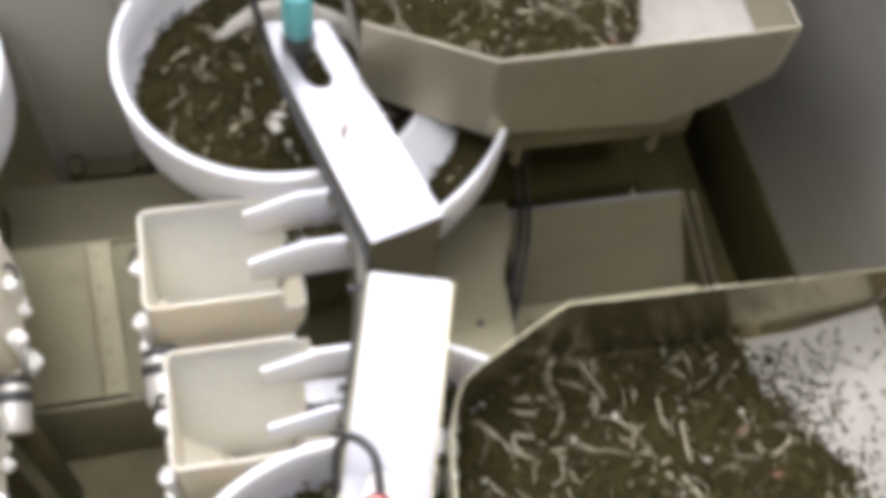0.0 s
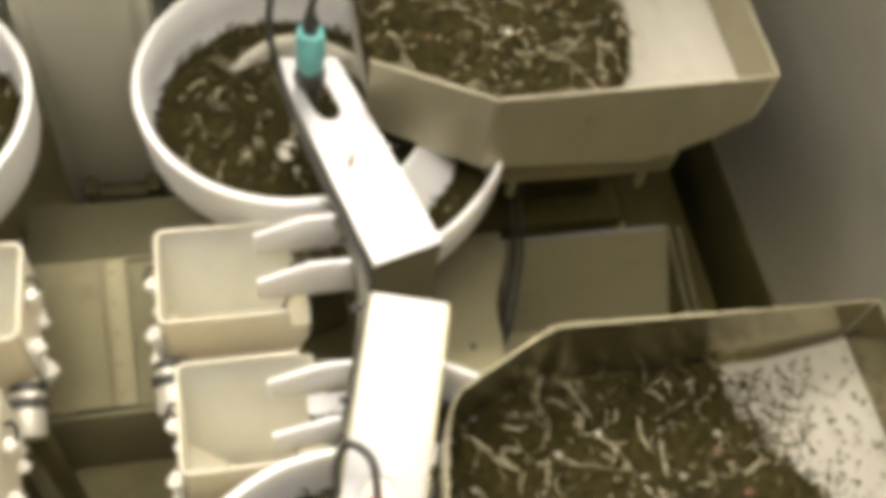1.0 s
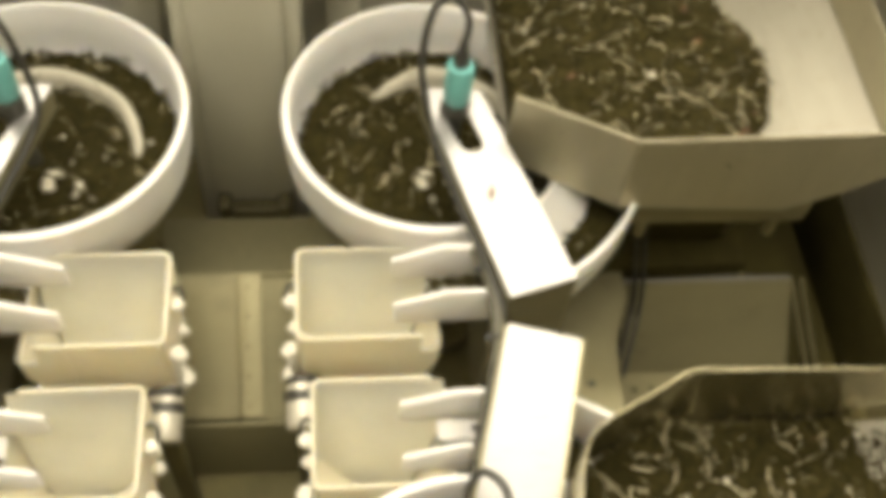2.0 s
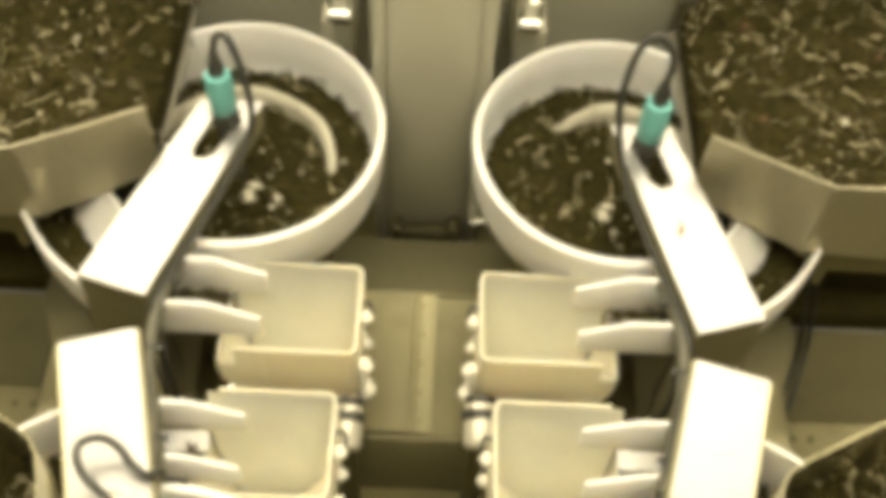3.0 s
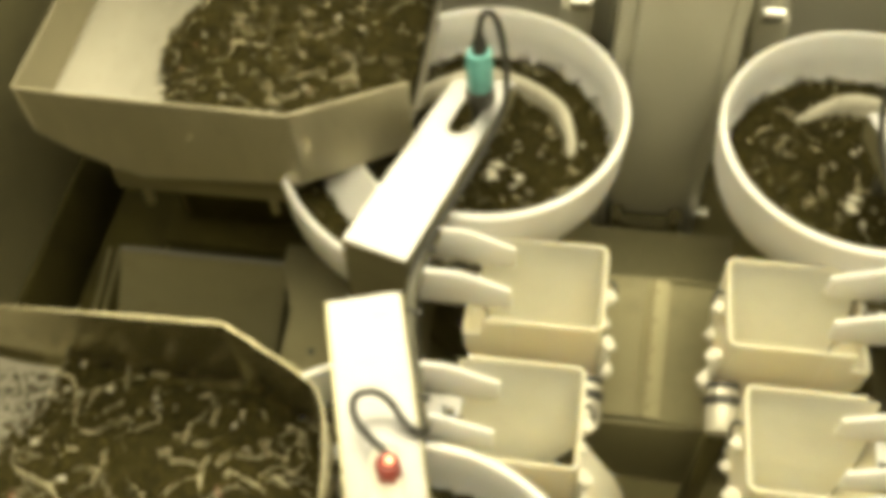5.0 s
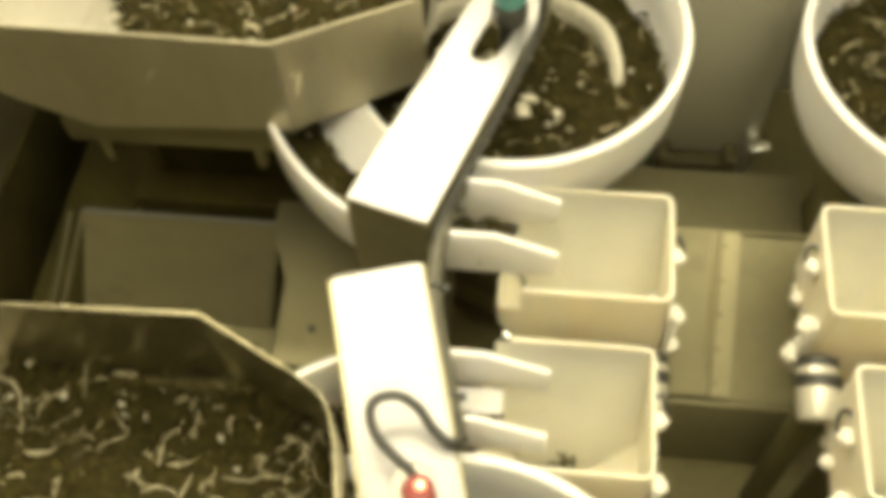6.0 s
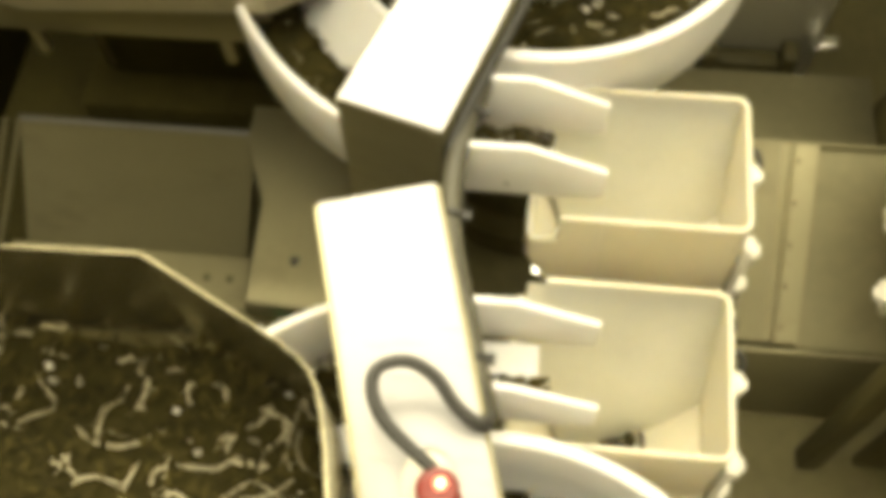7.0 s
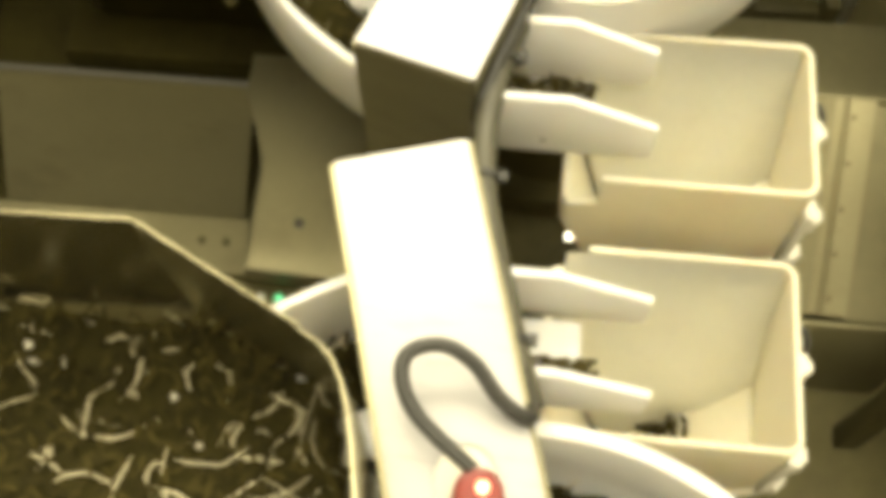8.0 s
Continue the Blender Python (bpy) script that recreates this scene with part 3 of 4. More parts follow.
    # hinge clips on the aisle side
    for zc, yc, sz in ((z - 0.014, yf + 0.036, 0.9), (z - 0.03, yf + 0.008, 1.1), (z - 0.046, yf + 0.007, 0.8), (z - 0.062, yf + 0.007, 1.2), (z - 0.05, yf + 0.036, 0.8)):
        bm = box(bmesh.new(), xa - th - 0.0065 * sz, xa - th - 0.0003, yc - 0.0055 * sz, yc + 0.0045 * sz, zc - 0.0045 * sz, zc + 0.0035 * sz, 0.0014)
        box(bm, xa - th - 0.0085 * sz, xa - th - 0.0066 * sz, yc - 0.003 * sz, yc + 0.002 * sz, zc - 0.0025 * sz, zc + 0.0015 * sz, 0.0007)
        part("hinge_clip", flip(bm, s), CLIP, b, "ivory plastic hinge clip")
    bm = box(bmesh.new(), xa - th - 0.0042, xa - th - 0.0002, yf + 0.001, yf + 0.0075, z - 0.075, z - 0.02, 0.001)
    part("hinge_bar", flip(bm, s), CLIP, b)
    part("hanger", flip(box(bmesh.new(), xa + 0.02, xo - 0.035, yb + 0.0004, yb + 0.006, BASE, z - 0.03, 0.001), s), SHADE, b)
    # crumbs left in the bottom; the tilting bucket has a second pinch that drops in from its spout
    tips = s < 0 and w == NEAR
    for fresh in ((False, True) if tips else (False,)):
        base = Vector((s * (xa + 0.032), yf + 0.026, zh - 0.031))
        k = thing("tea_crumbs", base, "few dark tea crumbs in the bottom of a bucket", "tea", "tea in the machine")
        rng = random.Random(90 + s + w + 5 * fresh)

        def spot(r):
            dx = r.gauss(0, 0.004)
            return base.x + s * dx, base.y + r.gauss(0, 0.003), base.z - dx + abs(r.gauss(0, 0.002))
        loose("crumb_litter", slivers(rng, 60 if w == NEAR else 5, spot, 0.005, 0.0009, 0.4, 0.3), LEAF, k)
        CRUMBS[s, w, fresh] = (k, base)
    part("black_hook", flip(tube(bmesh.new(), [(xa - th - 0.0005, yb - 0.022, z - 0.012), (xa - th - 0.004, yb - 0.021, z - 0.011), (xa - th - 0.0065, yb - 0.025, z - 0.014), (xa - th - 0.0055, yb - 0.03, z - 0.019)], 0.0014, 8), s), RUBBER, b, "black wire hook")
    if w == FAR:
        mx = 0.0435 if s > 0 else 0.0465
        m = thing("gate_motor", (s * mx, -0.03, BASE), "silver gate motor with a black band beside a bucket", "motor", "gate motors")
        m0 = pose(mx, -0.012, 0.139 if s > 0 else 0.127, 105, 0, 0)
        can = part("can", flip(lathe(bmesh.new(), m0, [(0.0105, 0.0), (0.0112, 0.001), (0.0112, 0.027), (0.0104, 0.0285), (0.006, 0.029)], 24), s), MOTOR, m)
        part("band", flip(lathe(bmesh.new(), m0, [(0.0114, 0.004), (0.0126, 0.005), (0.0126, 0.01), (0.0114, 0.011)], 24), s), RUBBER, can, "black rubber band")
        part("rear_cap", flip(lathe(bmesh.new(), m0, [(0.008, -0.006), (0.0108, -0.005), (0.0112, -0.0002)], 24), s), RUBBER, can, "black rear cap")
        part("bracket", flip(box(bmesh.new(), mx - 0.006, mx + 0.006, -0.034, -0.022, BASE, 0.1225 if s > 0 else 0.1105, 0.001), s), SHADE, m)


TRAY_TOP = 0.268


def tray(s, w):
    """A folded steel feeding pan whose pointed end hangs over a bowl."""
    def y(v):
        return v if w == FAR else 0.015 - v
    t = thing("feed_tray", (s * 0.34, y(0.19), BASE), "folded stainless steel feed tray heaped with dark tea", "tray", "feed trays")
    zt, zf = TRAY_TOP, (0.196 if w == FAR else 0.179)
    zi = 0.204
    # far trays take the lit copy of the steel, near trays the shaded
    sheet_metal = PAN_STEEL_LIT if w == FAR else PAN_STEEL_SHADED
    # outline of the pan from the tip's near corner round to its far one
    front = [(0.182, 0.1235), (0.2565, 0.086), (0.4465, 0.0915)]
    back = [(0.4465, 0.318), (0.2565, 0.322), (0.182, 0.285)]
    th = 0.0007

    def wall(nm, a, b, za, zb, ta=zt, tb=zt):
        bm = plate(bmesh.new(), [(a[0], y(a[1]), za), (b[0], y(b[1]), zb), (b[0], y(b[1]), tb), (a[0], y(a[1]), ta)], th)
        return part(nm, flip(bm, s), sheet_metal, t, smooth=False)
    if w == FAR:
        wall("tip_wall", front[0], (front[1][0] - 0.0006, front[1][1] + 0.0003), zi, zf)
    else:
        wall("tip_wall", (0.205, 0.1125), (front[1][0] - 0.0006, front[1][1] + 0.0003), zi, zf)
        bend = [(0.2048, 0.1126), (0.1985, 0.1162), (0.1942, 0.1205), (0.1912, 0.1258), (0.189, 0.132), (0.1862, 0.142), (0.1825, 0.16), (0.1795, 0.185)]
        bm = bmesh.new()
        rows = [[bm.verts.new((x + o, y(v + 0.4 * o), z)) for x, v in bend] for o, z in ((0, zi), (0, zt), (th, zt), (th, zi))]
        for p, q in zip(rows, rows[1:] + rows[:1]):
            for i in range(len(bend) - 1):
                bm.faces.new((p[i], p[i + 1], q[i + 1], q[i]))
        bm.faces.new([r[0] for r in rows])
        bm.faces.new([r[-1] for r in rows])
        part("rolled_corner", flip(bm, s), sheet_metal, t)
    bm = plate(bmesh.new(), [(x, y(v), z) for x, v, z in ((0.2566, 0.086, zf), (0.38, 0.0895, 0.184), (0.42, 0.0905, 0.203), (0.4465, 0.0915, 0.222), (0.4465, 0.0915, zt), (0.2566, 0.086, zt))], th)
    part("side_wall", flip(bm, s), sheet_metal, t, smooth=False)
    bm = plate(bmesh.new(), [(x, y(v), z) for x, v, z in ((0.2566, 0.322, zf), (0.4465, 0.318, 0.222), (0.4465, 0.318, zt), (0.2566, 0.322, zt))], th)
    part("side_wall", flip(bm, s), sheet_metal, t, smooth=False)
    wall("tip_wall", back[2], (back[1][0] - 0.0006, back[1][1] - 0.0003), zi, zf)
    wall("end_wall", (0.4485, 0.0915), (0.4485, 0.318), 0.222, 0.222)
    part("tip_floor", flip(plate(bmesh.new(), [(0.188, y(0.135), zi + 0.001), (0.1835, y(0.165), zi + 0.001), (0.1835, y(0.283), zi + 0.001), (0.2566, y(0.3185), zf + 0.005), (0.2566, y(0.0895), zf + 0.005), (0.2035, y(0.1145), zi - 0.004 if w == FAR else zi - 0.007)], th), s), PAN_FLOOR, t, smooth=False)
    part("pan_floor", flip(plate(bmesh.new(), [(0.2566, y(0.0895), zf + 0.005), (0.2566, y(0.3185), zf + 0.005), (0.40, y(0.3165), 0.207), (0.40, y(0.0945), 0.207)], th), s), PAN_FLOOR, t, smooth=False)
    part("end_slope", flip(plate(bmesh.new(), [(0.40, y(0.0945), 0.207), (0.40, y(0.3165), 0.207), (0.4475, y(0.3165), 0.226), (0.4475, y(0.0945), 0.226)], th), s), PAN_FLOOR, t, smooth=False)
    # drive under the pan, coloured near-black to carry the shade there
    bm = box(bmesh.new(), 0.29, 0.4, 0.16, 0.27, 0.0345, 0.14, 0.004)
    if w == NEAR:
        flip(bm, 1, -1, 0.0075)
    part("drive_housing", flip(bm, s), CAVITY_SHADE, t)
    bm = box(bmesh.new(), 0.262, 0.41, 0.098, 0.3, zf - 0.04, zf - 0.018, 0.002)
    if w == NEAR:
        flip(bm, 1, -1, 0.0075)
    part("pan_bracket", flip(bm, s), FRAME_GREY, t)
    for x in (0.285, 0.395):
        for v in (0.165, 0.285):
            bm = plate(bmesh.new(), [(x, v, 0.035), (x + 0.012, v, 0.035), (x + 0.012, v, zf - 0.0405), (x, v, zf - 0.0405)], 0.003, 0.0006)
            if w == NEAR:
                flip(bm, 1, -1, 0.0075)
            part("leaf_spring", flip(bm, s), SHADE, t)
    for x in (0.291, 0.392):
        bm = lathe(bmesh.new(), pose(x, 0.104, zf - 0.062), [(0.003, 0), (0.0034, 0.001), (0.0034, 0.0215)], 10)
        if w == NEAR:
            flip(bm, 1, -1, 0.0075)
        part("bolt", flip(bm, s), STEEL, t, "bare steel bolt")
    # base also near-black, its shade put into the colour
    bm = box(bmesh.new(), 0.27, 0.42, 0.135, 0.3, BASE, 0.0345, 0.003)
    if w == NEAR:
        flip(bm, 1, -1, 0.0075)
    part("drive_base", flip(bm, s), CAVITY_SHADE, t)

    # heap of tea
    def local(x, v):
        return s * x, (v if w == FAR else 0.015 - v)

    def inside(x, v):
        a, c = local(x, v)
        if a < 0.186 or a > 0.41:
            return False
        if w == NEAR and a < 0.2 and c < 0.118 + 3.5 * (0.2 - a):
            return False
        lo = (0.1235 if w == FAR else 0.1212) + (0.086 - 0.1235) * (a - 0.182) / 0.0745 if a < 0.2565 else 0.0865 + 0.003 * (a - 0.2565) / 0.19
        hi = 0.285 + 0.037 * (a - 0.182) / 0.0745 if a < 0.2565 else 0.318
        edge = 0.378 + 0.012 * math.sin(c * 40) + (0.05 * (0.18 - c) if w == FAR else 0.2 * (c - 0.075))
        return lo + (0.004 if w == FAR else 0.0012) < c < hi - 0.004 and a < min(edge, 0.41)

    def height(x, v):
        a, c = local(x, v)
        edge = 0.378 + 0.012 * math.sin(c * 40) + (0.05 * (0.18 - c) if w == FAR else 0.2 * (c - 0.075))
        top = 0.237 if w == FAR else 0.2
        low = 0.203 if w == FAR else (0.204 + (0.185 - 0.204) * (a - 0.186) / 0.0706 if a < 0.2566 else 0.185 + 0.022 * (a - 0.2566) / 0.1434)
        slope = min(1.0, max(0.0, (edge - a) / 0.045))
        mound = top + 0.012 * math.sin((c - 0.09) / 0.22 * math.pi)
        near_tip = max(0.0, (0.215 - a) / 0.035)
        if w == NEAR:
            mound = max(low + 0.004, mound - 0.008 * max(0.0, 1 - (c - 0.0865) / 0.05) ** 1.5)
            return low + (mound - low) * slope ** 0.7 + lumps(x, v, 0.003)
        return low + (mound - low) * slope ** 0.7 - 0.016 * near_tip + lumps(x, v, 0.004)
    tea("tea_heap", (s * 0.29, y(0.2), 0.205), "heap of dark dried tea with pale curled stems", 20 + s + 3 * w, inside, height,
        (min(s * 0.185, s * 0.412), max(s * 0.185, s * 0.412), min(y(0.08), y(0.325)), max(y(0.08), y(0.325))), 0.2035 if w == FAR else 0.187, 3600 if w == FAR else 3200, 280 if w == FAR else 250, 24 if w == FAR else 40,
        0.0035, 1.35 if w == FAR else 1.8, 9)
    if w == NEAR:
        k = thing("tea_dust", (s * 0.41, y(0.15), 0.21), "scattered dark tea crumbs on the bare pan floor", "tea", "tea in the machine")
        rng = random.Random(60 + s)

        def spot(r):
            a = 0.376 + abs(r.gauss(0, 0.03))
            a = min(a, 0.444)
            z = 0.185 + 0.022 * (a - 0.2566) / 0.1434 if a < 0.40 else 0.207 + 0.019 * (a - 0.40) / 0.0475
            return s * a, y(r.uniform(0.1, 0.26)), z
        loose("crumb_litter", crumbs(rng, 1000, spot, 0.0016), LEAF, k)


def arm(s, w):
    """A bent steel arm with a slot at its end, on which the level sensor sits."""
    z = 0.228
    if w == FAR:
        ci, co = ((0.1697, 0.0), (0.2128, 0.0123)) if s > 0 else ((0.168, 0.009), (0.2108, 0.0216))
        ei, eo = ((0.124, 0.158), (0.1655, 0.156)) if s > 0 else ((0.114, 0.163), (0.157, 0.161))
        zz = 0.236
    else:
        ci, co = ((0.1663, -0.0182), (0.2085, -0.0299)) if s > 0 else ((0.1683, -0.0142), (0.2105, -0.0265))
        ei, eo = (0.1215, -0.178), (0.162, -0.19)
        zz = 0.232
    ends = [Vector((*ci, z)), Vector((*co, z)), Vector((*eo, zz)), Vector((*ei, zz))]
    d = ((ends[3] - ends[0]) + (ends[2] - ends[1])).normalized()
    a = thing("sensor_bracket", (s * 0.19, (ci[1] + co[1]) / 2, z - 0.02), "bright folded steel arm with a slotted end", "bracket", "sensor brackets")

    def at(u, v, drop=0.0):
        """u across from the inner edge, v along from the post, both 0 to 1."""
        p = ends[0].lerp(ends[1], u).lerp(ends[3].lerp(ends[2], u), v)
        return p - Vector((0, 0, drop))
    # top sheet with a real slot near its end
    v0, v1, u0, u1 = (0.66, 0.93, 0.23, 0.63) if w == FAR else ((0.655, 0.87, 0.24, 0.66) if s > 0 else (0.585, 0.82, 0.26, 0.69))
    hole = []
    for i in range(9):
        g = math.pi * i / 8
        hole.append((0.5 * (u0 + u1) + 0.5 * (u1 - u0) * math.cos(g), v1 - 0.06 + 0.06 * math.sin(g)))
    for i in range(9):
        g = math.pi + math.pi * i / 8
        hole.append((0.5 * (u0 + u1) + 0.5 * (u1 - u0) * math.cos(g), v0 + 0.06 + 0.06 * math.sin(g)))
    bm = bmesh.new()
    corner = [(0, 0), (0.5, 0), (1, 0), (1, 0.5), (1, 0.985), (0.97, 1), (0.5, 1), (0.03, 1), (0, 0.985), (0, 0.5)]
    edges = []
    for loop in (corner, hole):
        vs = [bm.verts.new(at(u, v)) for u, v in loop]
        edges += [bm.edges.new((vs[k], vs[(k + 1) % len(vs)])) for k in range(len(vs))]
    got = bmesh.ops.triangle_fill(bm, use_beauty=True, use_dissolve=False, edges=edges)
    sheet = [f for f in got["geom"] if isinstance(f, bmesh.types.BMFace)]
    low = bmesh.ops.extrude_face_region(bm, geom=sheet)
    bmesh.ops.translate(bm, verts=[v for v in low["geom"] if isinstance(v, bmesh.types.BMVert)], vec=(0, 0, -0.002))
    part("top_sheet", flip(bm, s), STEEL_BRIGHT, a, "bright brushed steel sheet", smooth=False)
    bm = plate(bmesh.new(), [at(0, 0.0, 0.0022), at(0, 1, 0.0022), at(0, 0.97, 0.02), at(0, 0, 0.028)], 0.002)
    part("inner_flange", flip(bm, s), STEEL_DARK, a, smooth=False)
    bm = plate(bmesh.new(), [at(1, 0.0, 0.0022), at(1, 1, 0.0022), at(1, 0.97, 0.02), at(1, 0, 0.028)], -0.002)
    part("outer_flange", flip(bm, s), STEEL, a, smooth=False)
    if w == FAR and s > 0:
        p = at(0.42, 0.47)
        k = thing("tea_scrap", (p.x, p.y, p.z), "tiny brown tea scrap lying on a steel bracket", "tea scrap")
        loose("scrap", slivers(random.Random(3), 3, lambda r: (p.x + r.gauss(0, 0.002), p.y + r.gauss(0, 0.002), p.z), 0.007, 0.0006, 0.4, 0.05), RUST, k)
    # level sensor in the slot
    if w == FAR:
        q = at(0.5 * (u0 + u1) - (0.06 if s < 0 else 0.03), 0.872)
        sn = thing("level_sensor", (s * q.x, q.y, q.z), "teal cylindrical level sensor standing in the arm's slot", "sensor", "level sensors")
        m = pose(q.x, q.y, q.z)
        body = part("body", flip(lathe(bmesh.new(), m, [(0.0082, 0.014), (0.0091, 0.0155), (0.0091, 0.036), (0.008, 0.046), (0.0062, 0.047)], 24), s), TEAL, sn, "teal plastic sensor body")
        part("nut", flip(lathe(bmesh.new(), m, [(0.0095, 0.0005), (0.0102, 0.001), (0.0102, 0.012), (0.008, 0.0137)], 6), s), SENSOR_GREY, body, "dark clamping nut")
        part("probe", flip(lathe(bmesh.new(), m, [(0.0055, -0.055), (0.006, -0.054), (0.006, -0.001)], 20), s), SENSOR_GREY, sn)
        part("strain_relief", flip(lathe(bmesh.new(), m, [(0.0055, 0.0472), (0.0055, 0.053), (0.0035, 0.06), (0.0028, 0.066)], 16), s), RUBBER, body, "black strain relief")
        c = thing("sensor_cable", (s * q.x, q.y, q.z + 0.06), "black sensor cable arching from the sensor along the arm", "cable", "cables")
        e0, e1, e2 = at(-0.05, 0.86, 0.004), at(-0.05, 0.5, 0.012), at(-0.06, 0.02, 0.012)
        if s > 0:
            pts = [q + Vector((0, 0, 0.062)), q + Vector((0.002, 0.006, 0.08)), q + Vector((-0.008, 0.012, 0.092)), q + Vector((-0.02, 0.008, 0.083)), q + Vector((-0.025, 0.0, 0.05)), e0 + Vector((-0.002, 0, 0.02)), e0.lerp(e1, 0.3), e1, e2]
        else:
            pts = [q + Vector((0, 0, 0.062)), q + Vector((-0.002, 0.004, 0.074)), q + Vector((-0.009, 0.004, 0.075)), q + Vector((-0.0155, 0.0, 0.055)), e0 + Vector((-0.001, 0, 0.018)), e0.lerp(e1, 0.2), e1, e2]
        pts += [e2 + Vector((-0.003, -0.012, -0.02)), e2 + Vector((-0.002, -0.02, -0.06)), Vector((e2.x - 0.002, e2.y - 0.02, 0.1))]
        part("sheath", flip(tube(bmesh.new(), pts, 0.0024, 10), s), RUBBER, c)
    else:
        q = at(0.43, 0.79) if s > 0 else at(0.43, 0.685)
        bm = plate(bmesh.new(), [at(0.12, v0 - 0.05, 0.0024), at(0.8, v0 - 0.05, 0.0024), at(0.8, v1 + 0.04, 0.0024), at(0.12, v1 + 0.04, 0.0024)], 0.001)
        part("slot_backing", flip(bm, s), CLIP, a, "ivory plastic strip behind the slot")
        sn = thing("level_sensor", (s * q.x, q.y, q.z), "dark level sensor glowing red in the arm's slot", "sensor", "level sensors")
        m = pose(q.x, q.y, q.z)
        body = part("body", flip(lathe(bmesh.new(), m, [(0.006, 0.003), (0.007, 0.004), (0.007, 0.012), (0.006, 0.0135), (0.004, 0.014)], 24), s), SENSOR_RED, sn, "red lit sensor body")
        part("nut", flip(lathe(bmesh.new(), m, [(0.0072, 0.0004), (0.0078, 0.001), (0.0078, 0.0022), (0.0072, 0.0026)], 6), s), SENSOR_RED, sn)
        part("probe", flip(lathe(bmesh.new(), m, [(0.0055, -0.055), (0.006, -0.054), (0.006, -0.001)], 20), s), SENSOR_GREY, sn)
        part("indicator", flip(lathe(bmesh.new(), pose(q.x - 0.001, q.y + 0.0012, q.z + 0.0138), [(0.0018, 0), (0.0018, 0.001), (0.001, 0.002)], 12), s), LED_RED, body, "glowing red indicator light")
        c = thing("sensor_cable", (s * q.x, q.y, q.z + 0.01), "black sensor cable looping over the steel arm", "cable", "cables")
        p0 = q + Vector((0.002, 0.006, 0.012))
        if s < 0:
            pts = [p0, Vector((0.172, -0.113, 0.244)), Vector((0.178, -0.103, 0.246)), Vector((0.177, -0.095, 0.246)), Vector((0.168, -0.0915, 0.245)), Vector((0.1585, -0.095, 0.242)), Vector((0.150, -0.1035, 0.237)), at(-0.03, 0.565) + Vector((0, 0, 0.001))]
        else:
            pts = [p0, Vector((0.150, -0.128, 0.25)), Vector((0.1445, -0.1185, 0.249)), Vector((0.138, -0.1145, 0.245)), Vector((0.1325, -0.121, 0.238)), Vector((0.131, -0.134, 0.228)), Vector((0.132, -0.128, 0.216))]
        pts += [at(-0.06, 0.45, 0.012), at(-0.06, 0.1, 0.014), at(-0.07, 0.02, 0.03), at(-0.08, 0.02, 0.08)]
        part("sheath", flip(tube(bmesh.new(), pts, 0.0023, 10), s), RUBBER, c)


def cable_bundle(s):
    c = thing("cable_bundle", (s * 0.163, -0.03, 0.21), "thick grey cable bundle tied along the bracket edge", "cable", "cables")
    pts = [(0.155, 0.045, 0.212), (0.1615, 0.015, 0.214), (0.163, -0.006, 0.213), (0.1605, -0.03, 0.213), (0.154, -0.055, 0.214), (0.147, -0.08, 0.215), (0.1405, -0.1, 0.217)]
    sheath = part("sheath", flip(tube(bmesh.new(), pts, 0.0044, 12), s), BUNDLE, c)
    for x, y, z, rz in ((0.1615, -0.02, 0.213, 10), (0.1475, -0.078, 0.215, 16), (0.1585, 0.028, 0.2135, 10)):
        bm = lathe(bmesh.new(), pose(x, y, z, 90, 0, 0) @ pose(0, 0, -0.0015), [(0.005, 0), (0.0054, 0.0005), (0.0054, 0.0025), (0.005, 0.003)], 14)
        box(bm, x - 0.0075, x - 0.0044, y - 0.002, y + 0.002, z + 0.0, z + 0.003, 0.0005)
        part("cable_tie", flip(bm, s), RUBBER, sheath, "black plastic cable tie")


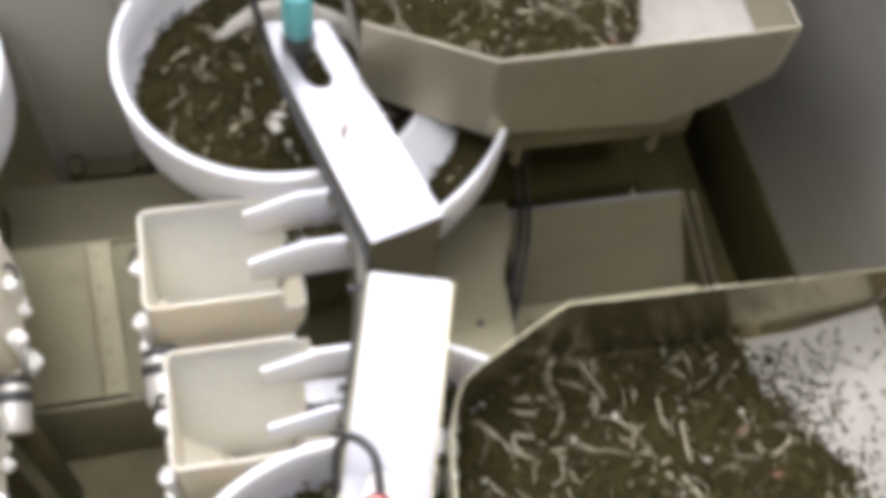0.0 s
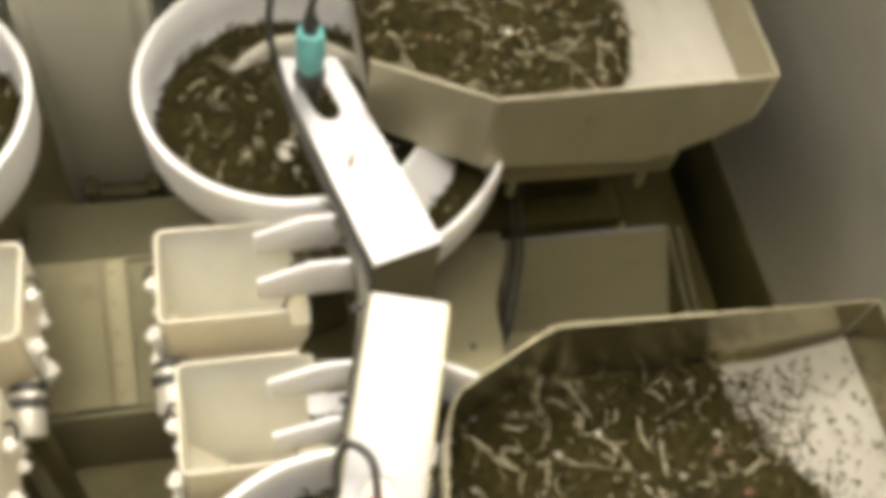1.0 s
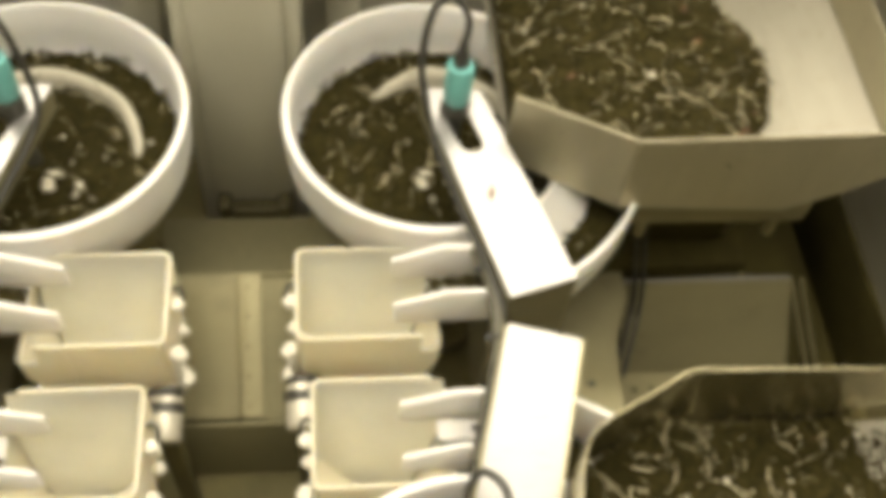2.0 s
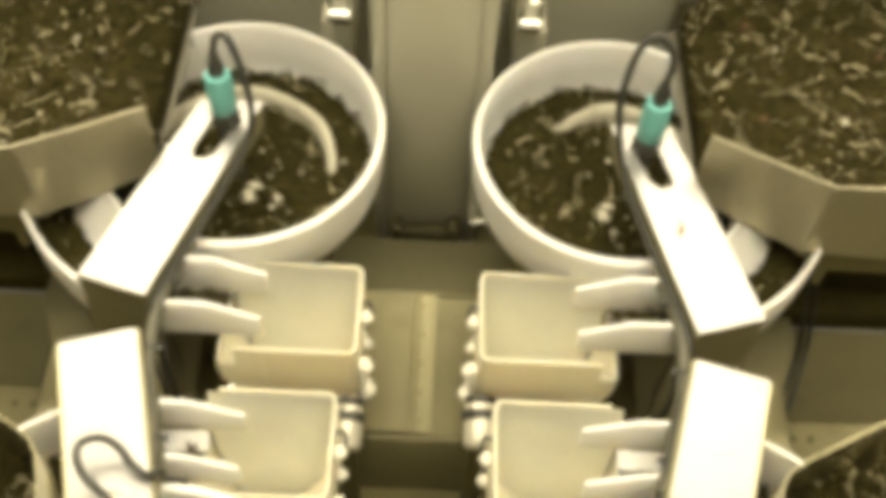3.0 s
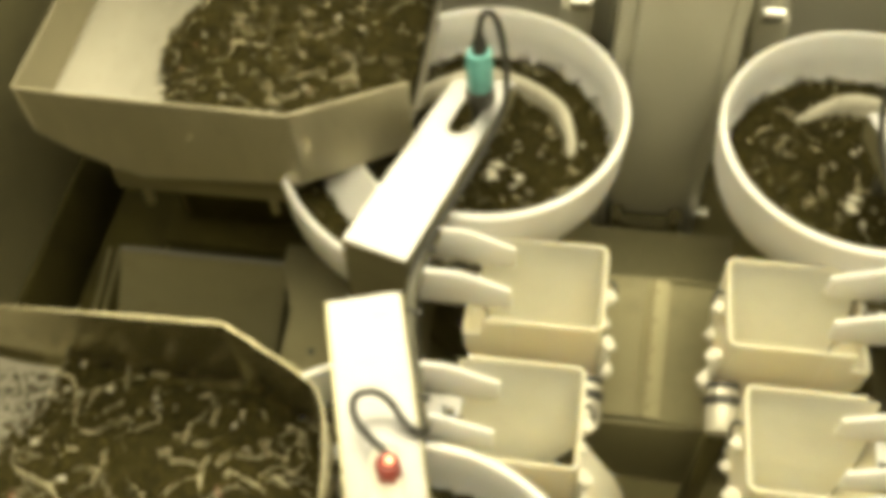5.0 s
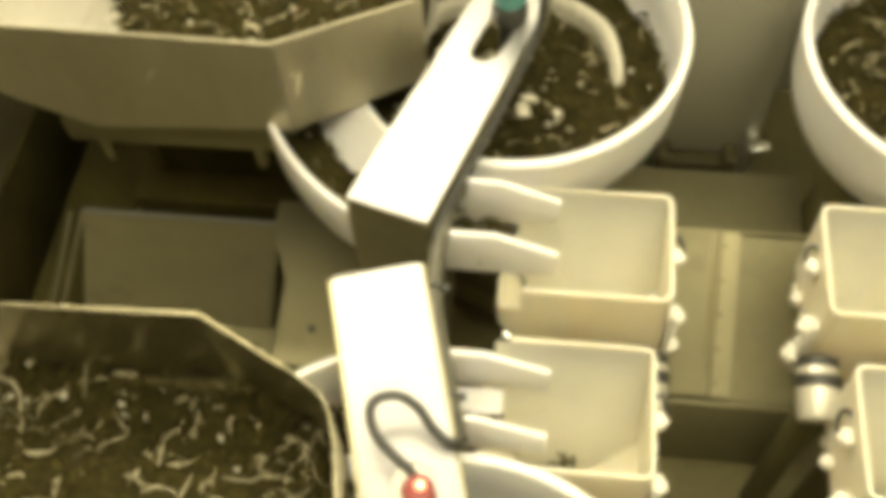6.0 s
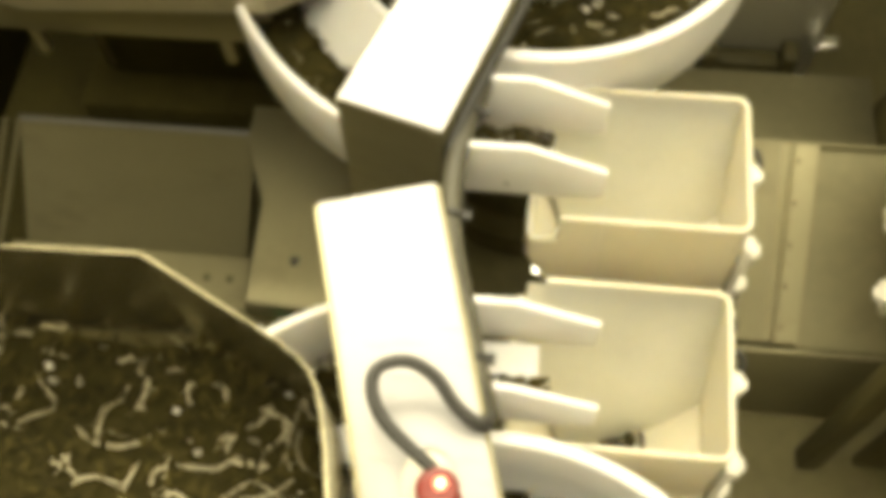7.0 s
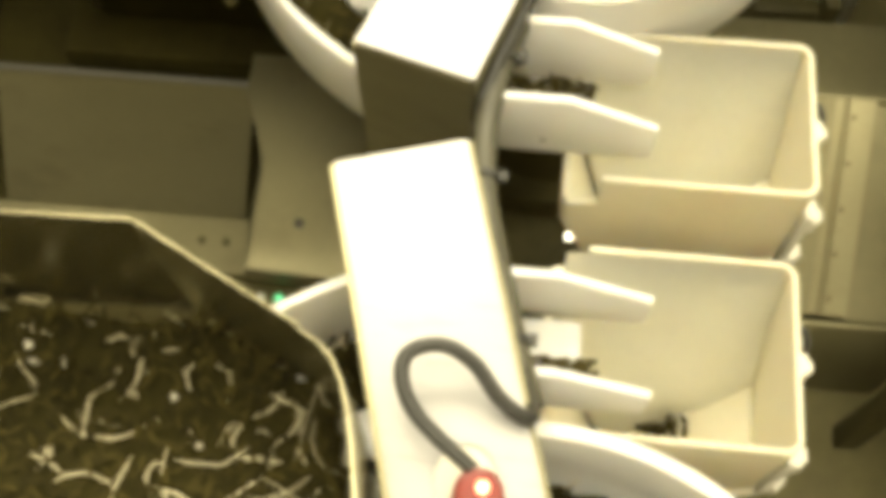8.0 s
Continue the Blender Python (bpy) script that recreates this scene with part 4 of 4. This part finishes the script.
def post(s):
    """The sheet-metal stand that carries both arms of one side."""
    p = thing("arm_stand", (s * 0.2, 0, BASE), "dull folded steel stand carrying two sensor arms", "stand", "arm stands")
    dy = 0.0045 - 0.0045 * s

    def lean(x, z):
        return x, dy + 0.294 * (x - 0.1695) + 0.09 * (z - 0.2255), z
    bm = plate(bmesh.new(), [lean(0.1685, 0.063), lean(0.211, 0.063), lean(0.212, 0.2257), lean(0.1695, 0.2257)], 0.002)
    part("face_sheet", flip(bm, s), STEEL, p, smooth=False)
    zp = 0.06
    bm = plate(bmesh.new(), [(0.1675, dy - 0.012, zp), (0.282, dy - 0.008, zp), (0.284, dy + 0.054, zp), (0.299, dy + 0.093, zp), (0.299, dy + 0.116, zp), (0.225, dy + 0.116, zp),
                             (0.205, dy + 0.08, zp), (0.1675, dy + 0.076, zp)], 0.002)
    part("deck", flip(bm, s), FRAME_GREY, p, smooth=False)
    part("front_lip", flip(plate(bmesh.new(), [(0.1675, dy - 0.0122, zp - 0.016), (0.282, dy - 0.0082, zp - 0.016), (0.282, dy - 0.0082, zp), (0.1675, dy - 0.0122, zp)], -0.0016), s), STEEL_DARK, p, smooth=False)
    part("side_lip", flip(plate(bmesh.new(), [(0.2822, dy - 0.008, zp - 0.02), (0.2842, dy + 0.054, zp - 0.02), (0.2842, dy + 0.054, zp), (0.2822, dy - 0.008, zp)], 0.0016), s), STEEL_DARK, p, smooth=False)
    bm = lathe(bmesh.new(), pose(0.258, dy + 0.017, zp + 0.0002), [(0.0026, 0), (0.0026, 0.0008), (0.0013, 0.0014)], 14)
    part("screw", flip(bm, s), RUBBER, p)
    part("deck_leg", flip(box(bmesh.new(), 0.255, 0.275, dy + 0.03, dy + 0.045, BASE, zp - 0.0022, 0.001), s), STEEL_DARK, p)
    part("column", flip(box(bmesh.new(), 0.18, 0.206, dy + 0.024, dy + 0.04, zp + 0.0002, 0.15, 0.001), s), STEEL_DARK, p)
    part("inner_sheet", flip(box(bmesh.new(), 0.1645, 0.167, -0.032, 0.003, BASE, 0.2, 0.0005), s), STEEL_DARK, p)
    # control box with indicator lights below
    b = thing("control_box", (s * 0.235, -0.04, BASE), "dark control box with small indicator lights", "control box", "control boxes")
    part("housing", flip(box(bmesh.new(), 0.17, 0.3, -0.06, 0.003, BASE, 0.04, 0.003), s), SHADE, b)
    for x, mt, nm in ((0.275, LED_OFF, "unlit clear indicator light"), (0.266, LED_GREEN, "green indicator light")):
        part("indicator", flip(lathe(bmesh.new(), pose(x, -0.008, 0.0402), [(0.0022, 0), (0.0022, 0.002), (0.0012, 0.0034)], 12), s), mt, b, nm)


def side_frame(s):
    """The folded sheets that stand under the pans."""
    f = thing("frame_sheet", (s * 0.375, 0.1, BASE), "dull folded frame sheet with a bright top edge", "frame", "frame sheets")
    bm = plate(bmesh.new(), [(0.312, 0.066, -0.028), (0.46, 0.066, -0.028), (0.452, 0.117, 0.038), (0.302, 0.117, 0.038)], 0.0015)
    part("sloping_sheet", flip(bm, s), FRAME_GREY, f, smooth=False)
    part("top_edge", flip(box(bmesh.new(), 0.302, 0.452, 0.1175, 0.1199, 0.035, 0.0405, 0.0005), s), STEEL_BRIGHT, f, "bright bare steel edge")
    part("ledge", flip(plate(bmesh.new(), [(0.3, 0.03, -0.0285), (0.47, 0.03, -0.0285), (0.47, 0.0655, -0.0285), (0.3, 0.0655, -0.0285)], 0.002), s), FRAME_GREY, f, smooth=False)
    part("lower_sheet", flip(box(bmesh.new(), 0.3, 0.47, 0.031, 0.06, BASE, -0.0308), s), STEEL_DARK, f)
    # two added black strips paint the shadow between tray and side panel
    part("shade_strip", flip(box(bmesh.new(), 0.455, 0.516, 0.0, 0.34, BASE, BASE + 0.006, 0.001), s), CAVITY_SHADE, f, "added black strip standing in for shade beside the tray")
    part("skirt", flip(box(bmesh.new(), 0.5165, 0.5196, -0.1, 0.34, BASE, 0.045, 0.001), s), CAVITY_SHADE, f, "added black strip standing in for shade low on the panel")
    for x in (0.32, 0.335):
        bm = lathe(bmesh.new(), pose(x, 0.05, -0.0284), [(0.0025, 0), (0.0025, 0.001), (0.0015, 0.0015)], 12)
        part("screw", flip(bm, s), SHADE, f)
    for dx in (0.0, 0.009):
        part("brace", flip(tube(bmesh.new(), [(0.454 + dx, 0.119, 0.036), (0.469 + dx, 0.09, -0.003), (0.486 + dx, 0.058, BASE + 0.005)], 0.0022, 8), s), FRAME_GREY, f)
    if s < 0:
        return
    c = thing("power_cable", (s * 0.32, 0.08, BASE), "thin dark power cables hanging over the frame sheet", "cable", "cables")
    for dx in (0.0, 0.007):
        bm = tube(bmesh.new(), [(0.302 + dx, 0.14, 0.12), (0.312 + dx, 0.113, 0.05), (0.313 + dx, 0.1, 0.025), (0.3 + dx, 0.06, -0.0), (0.296, 0.03, -0.02), (0.31 + dx, 0.0, -0.035)], 0.0018, 8)
        part("sheath", flip(bm, s), RUBBER, c)


SPOUT_TEA = {}
room()
machine_case()
centre_column()
aisle_chute()
for side in (-1, 1):
    latch(side)
    post(side)
    side_frame(side)
    cable_bundle(side)
    for row in (FAR, NEAR):
        bowl(side, row)
        SPOUT_TEA[side, row] = trough(side, row)
        bucket(side, row)
        tray(side, row)
        arm(side, row)


def motions():
    """Two flaps swing open and shut, a pinch of tea falls out of one bucket and a new one drops in, tea creeps along a spout."""
    for key, swing in (((-1, FAR), [(0, 0), (2.02, 0), (2.1, 40), (2.2, 92), (2.3, 84), (2.4, 74), (2.5, 3), (2.6, 0), (7.08, 0), (7.15, 40), (7.2, 84), (7.3, 87), (7.4, 10), (7.46, 0), (8, 0)]),
                       ((-1, NEAR), [(0, 0), (4.64, 0), (4.7, 8), (4.8, 46), (4.9, 76), (5.0, 72), (5.1, 50), (5.2, 28), (5.3, 4), (5.38, 0), (8, 0)])):
        ob, at = FLAPS[key]
        walk(ob, [(t, pose(*at, 0, -g, 0)) for t, g in swing])
    ob, at = CRUMBS[-1, NEAR, False]
    down = at + Vector((0.02, 0.004, 0))
    walk(ob, [(0, pose(*at)), (4.66, pose(*at)), (4.7, pose(*(at + Vector((0.004, 0.002, 0.001))))), (4.76, pose(down.x, down.y, 0.1)), (4.86, pose(down.x, down.y, BASE + 0.004)), (8, pose(down.x, down.y, BASE + 0.004))])
    ob, at = CRUMBS[-1, NEAR, True]
    spout = Vector((-0.136, -0.078, 0.1845))
    walk(ob, [(0, pose(*spout)), (5.75, pose(*spout)), (5.9, pose(-0.122, spout.y, spout.z)), (5.98, pose(-0.105, -0.082, 0.155)), (6.05, pose(*at)), (8, pose(*at))])
    ob = SPOUT_TEA[-1, NEAR]
    x, y, z = ob.location
    walk(ob, [(t, pose(x + dx, y, z)) for t, dx in ((0, 0), (6.3, 0), (6.9, 0.002), (7.3, 0.005), (7.45, 0.002), (8, 0.004))])


motions()
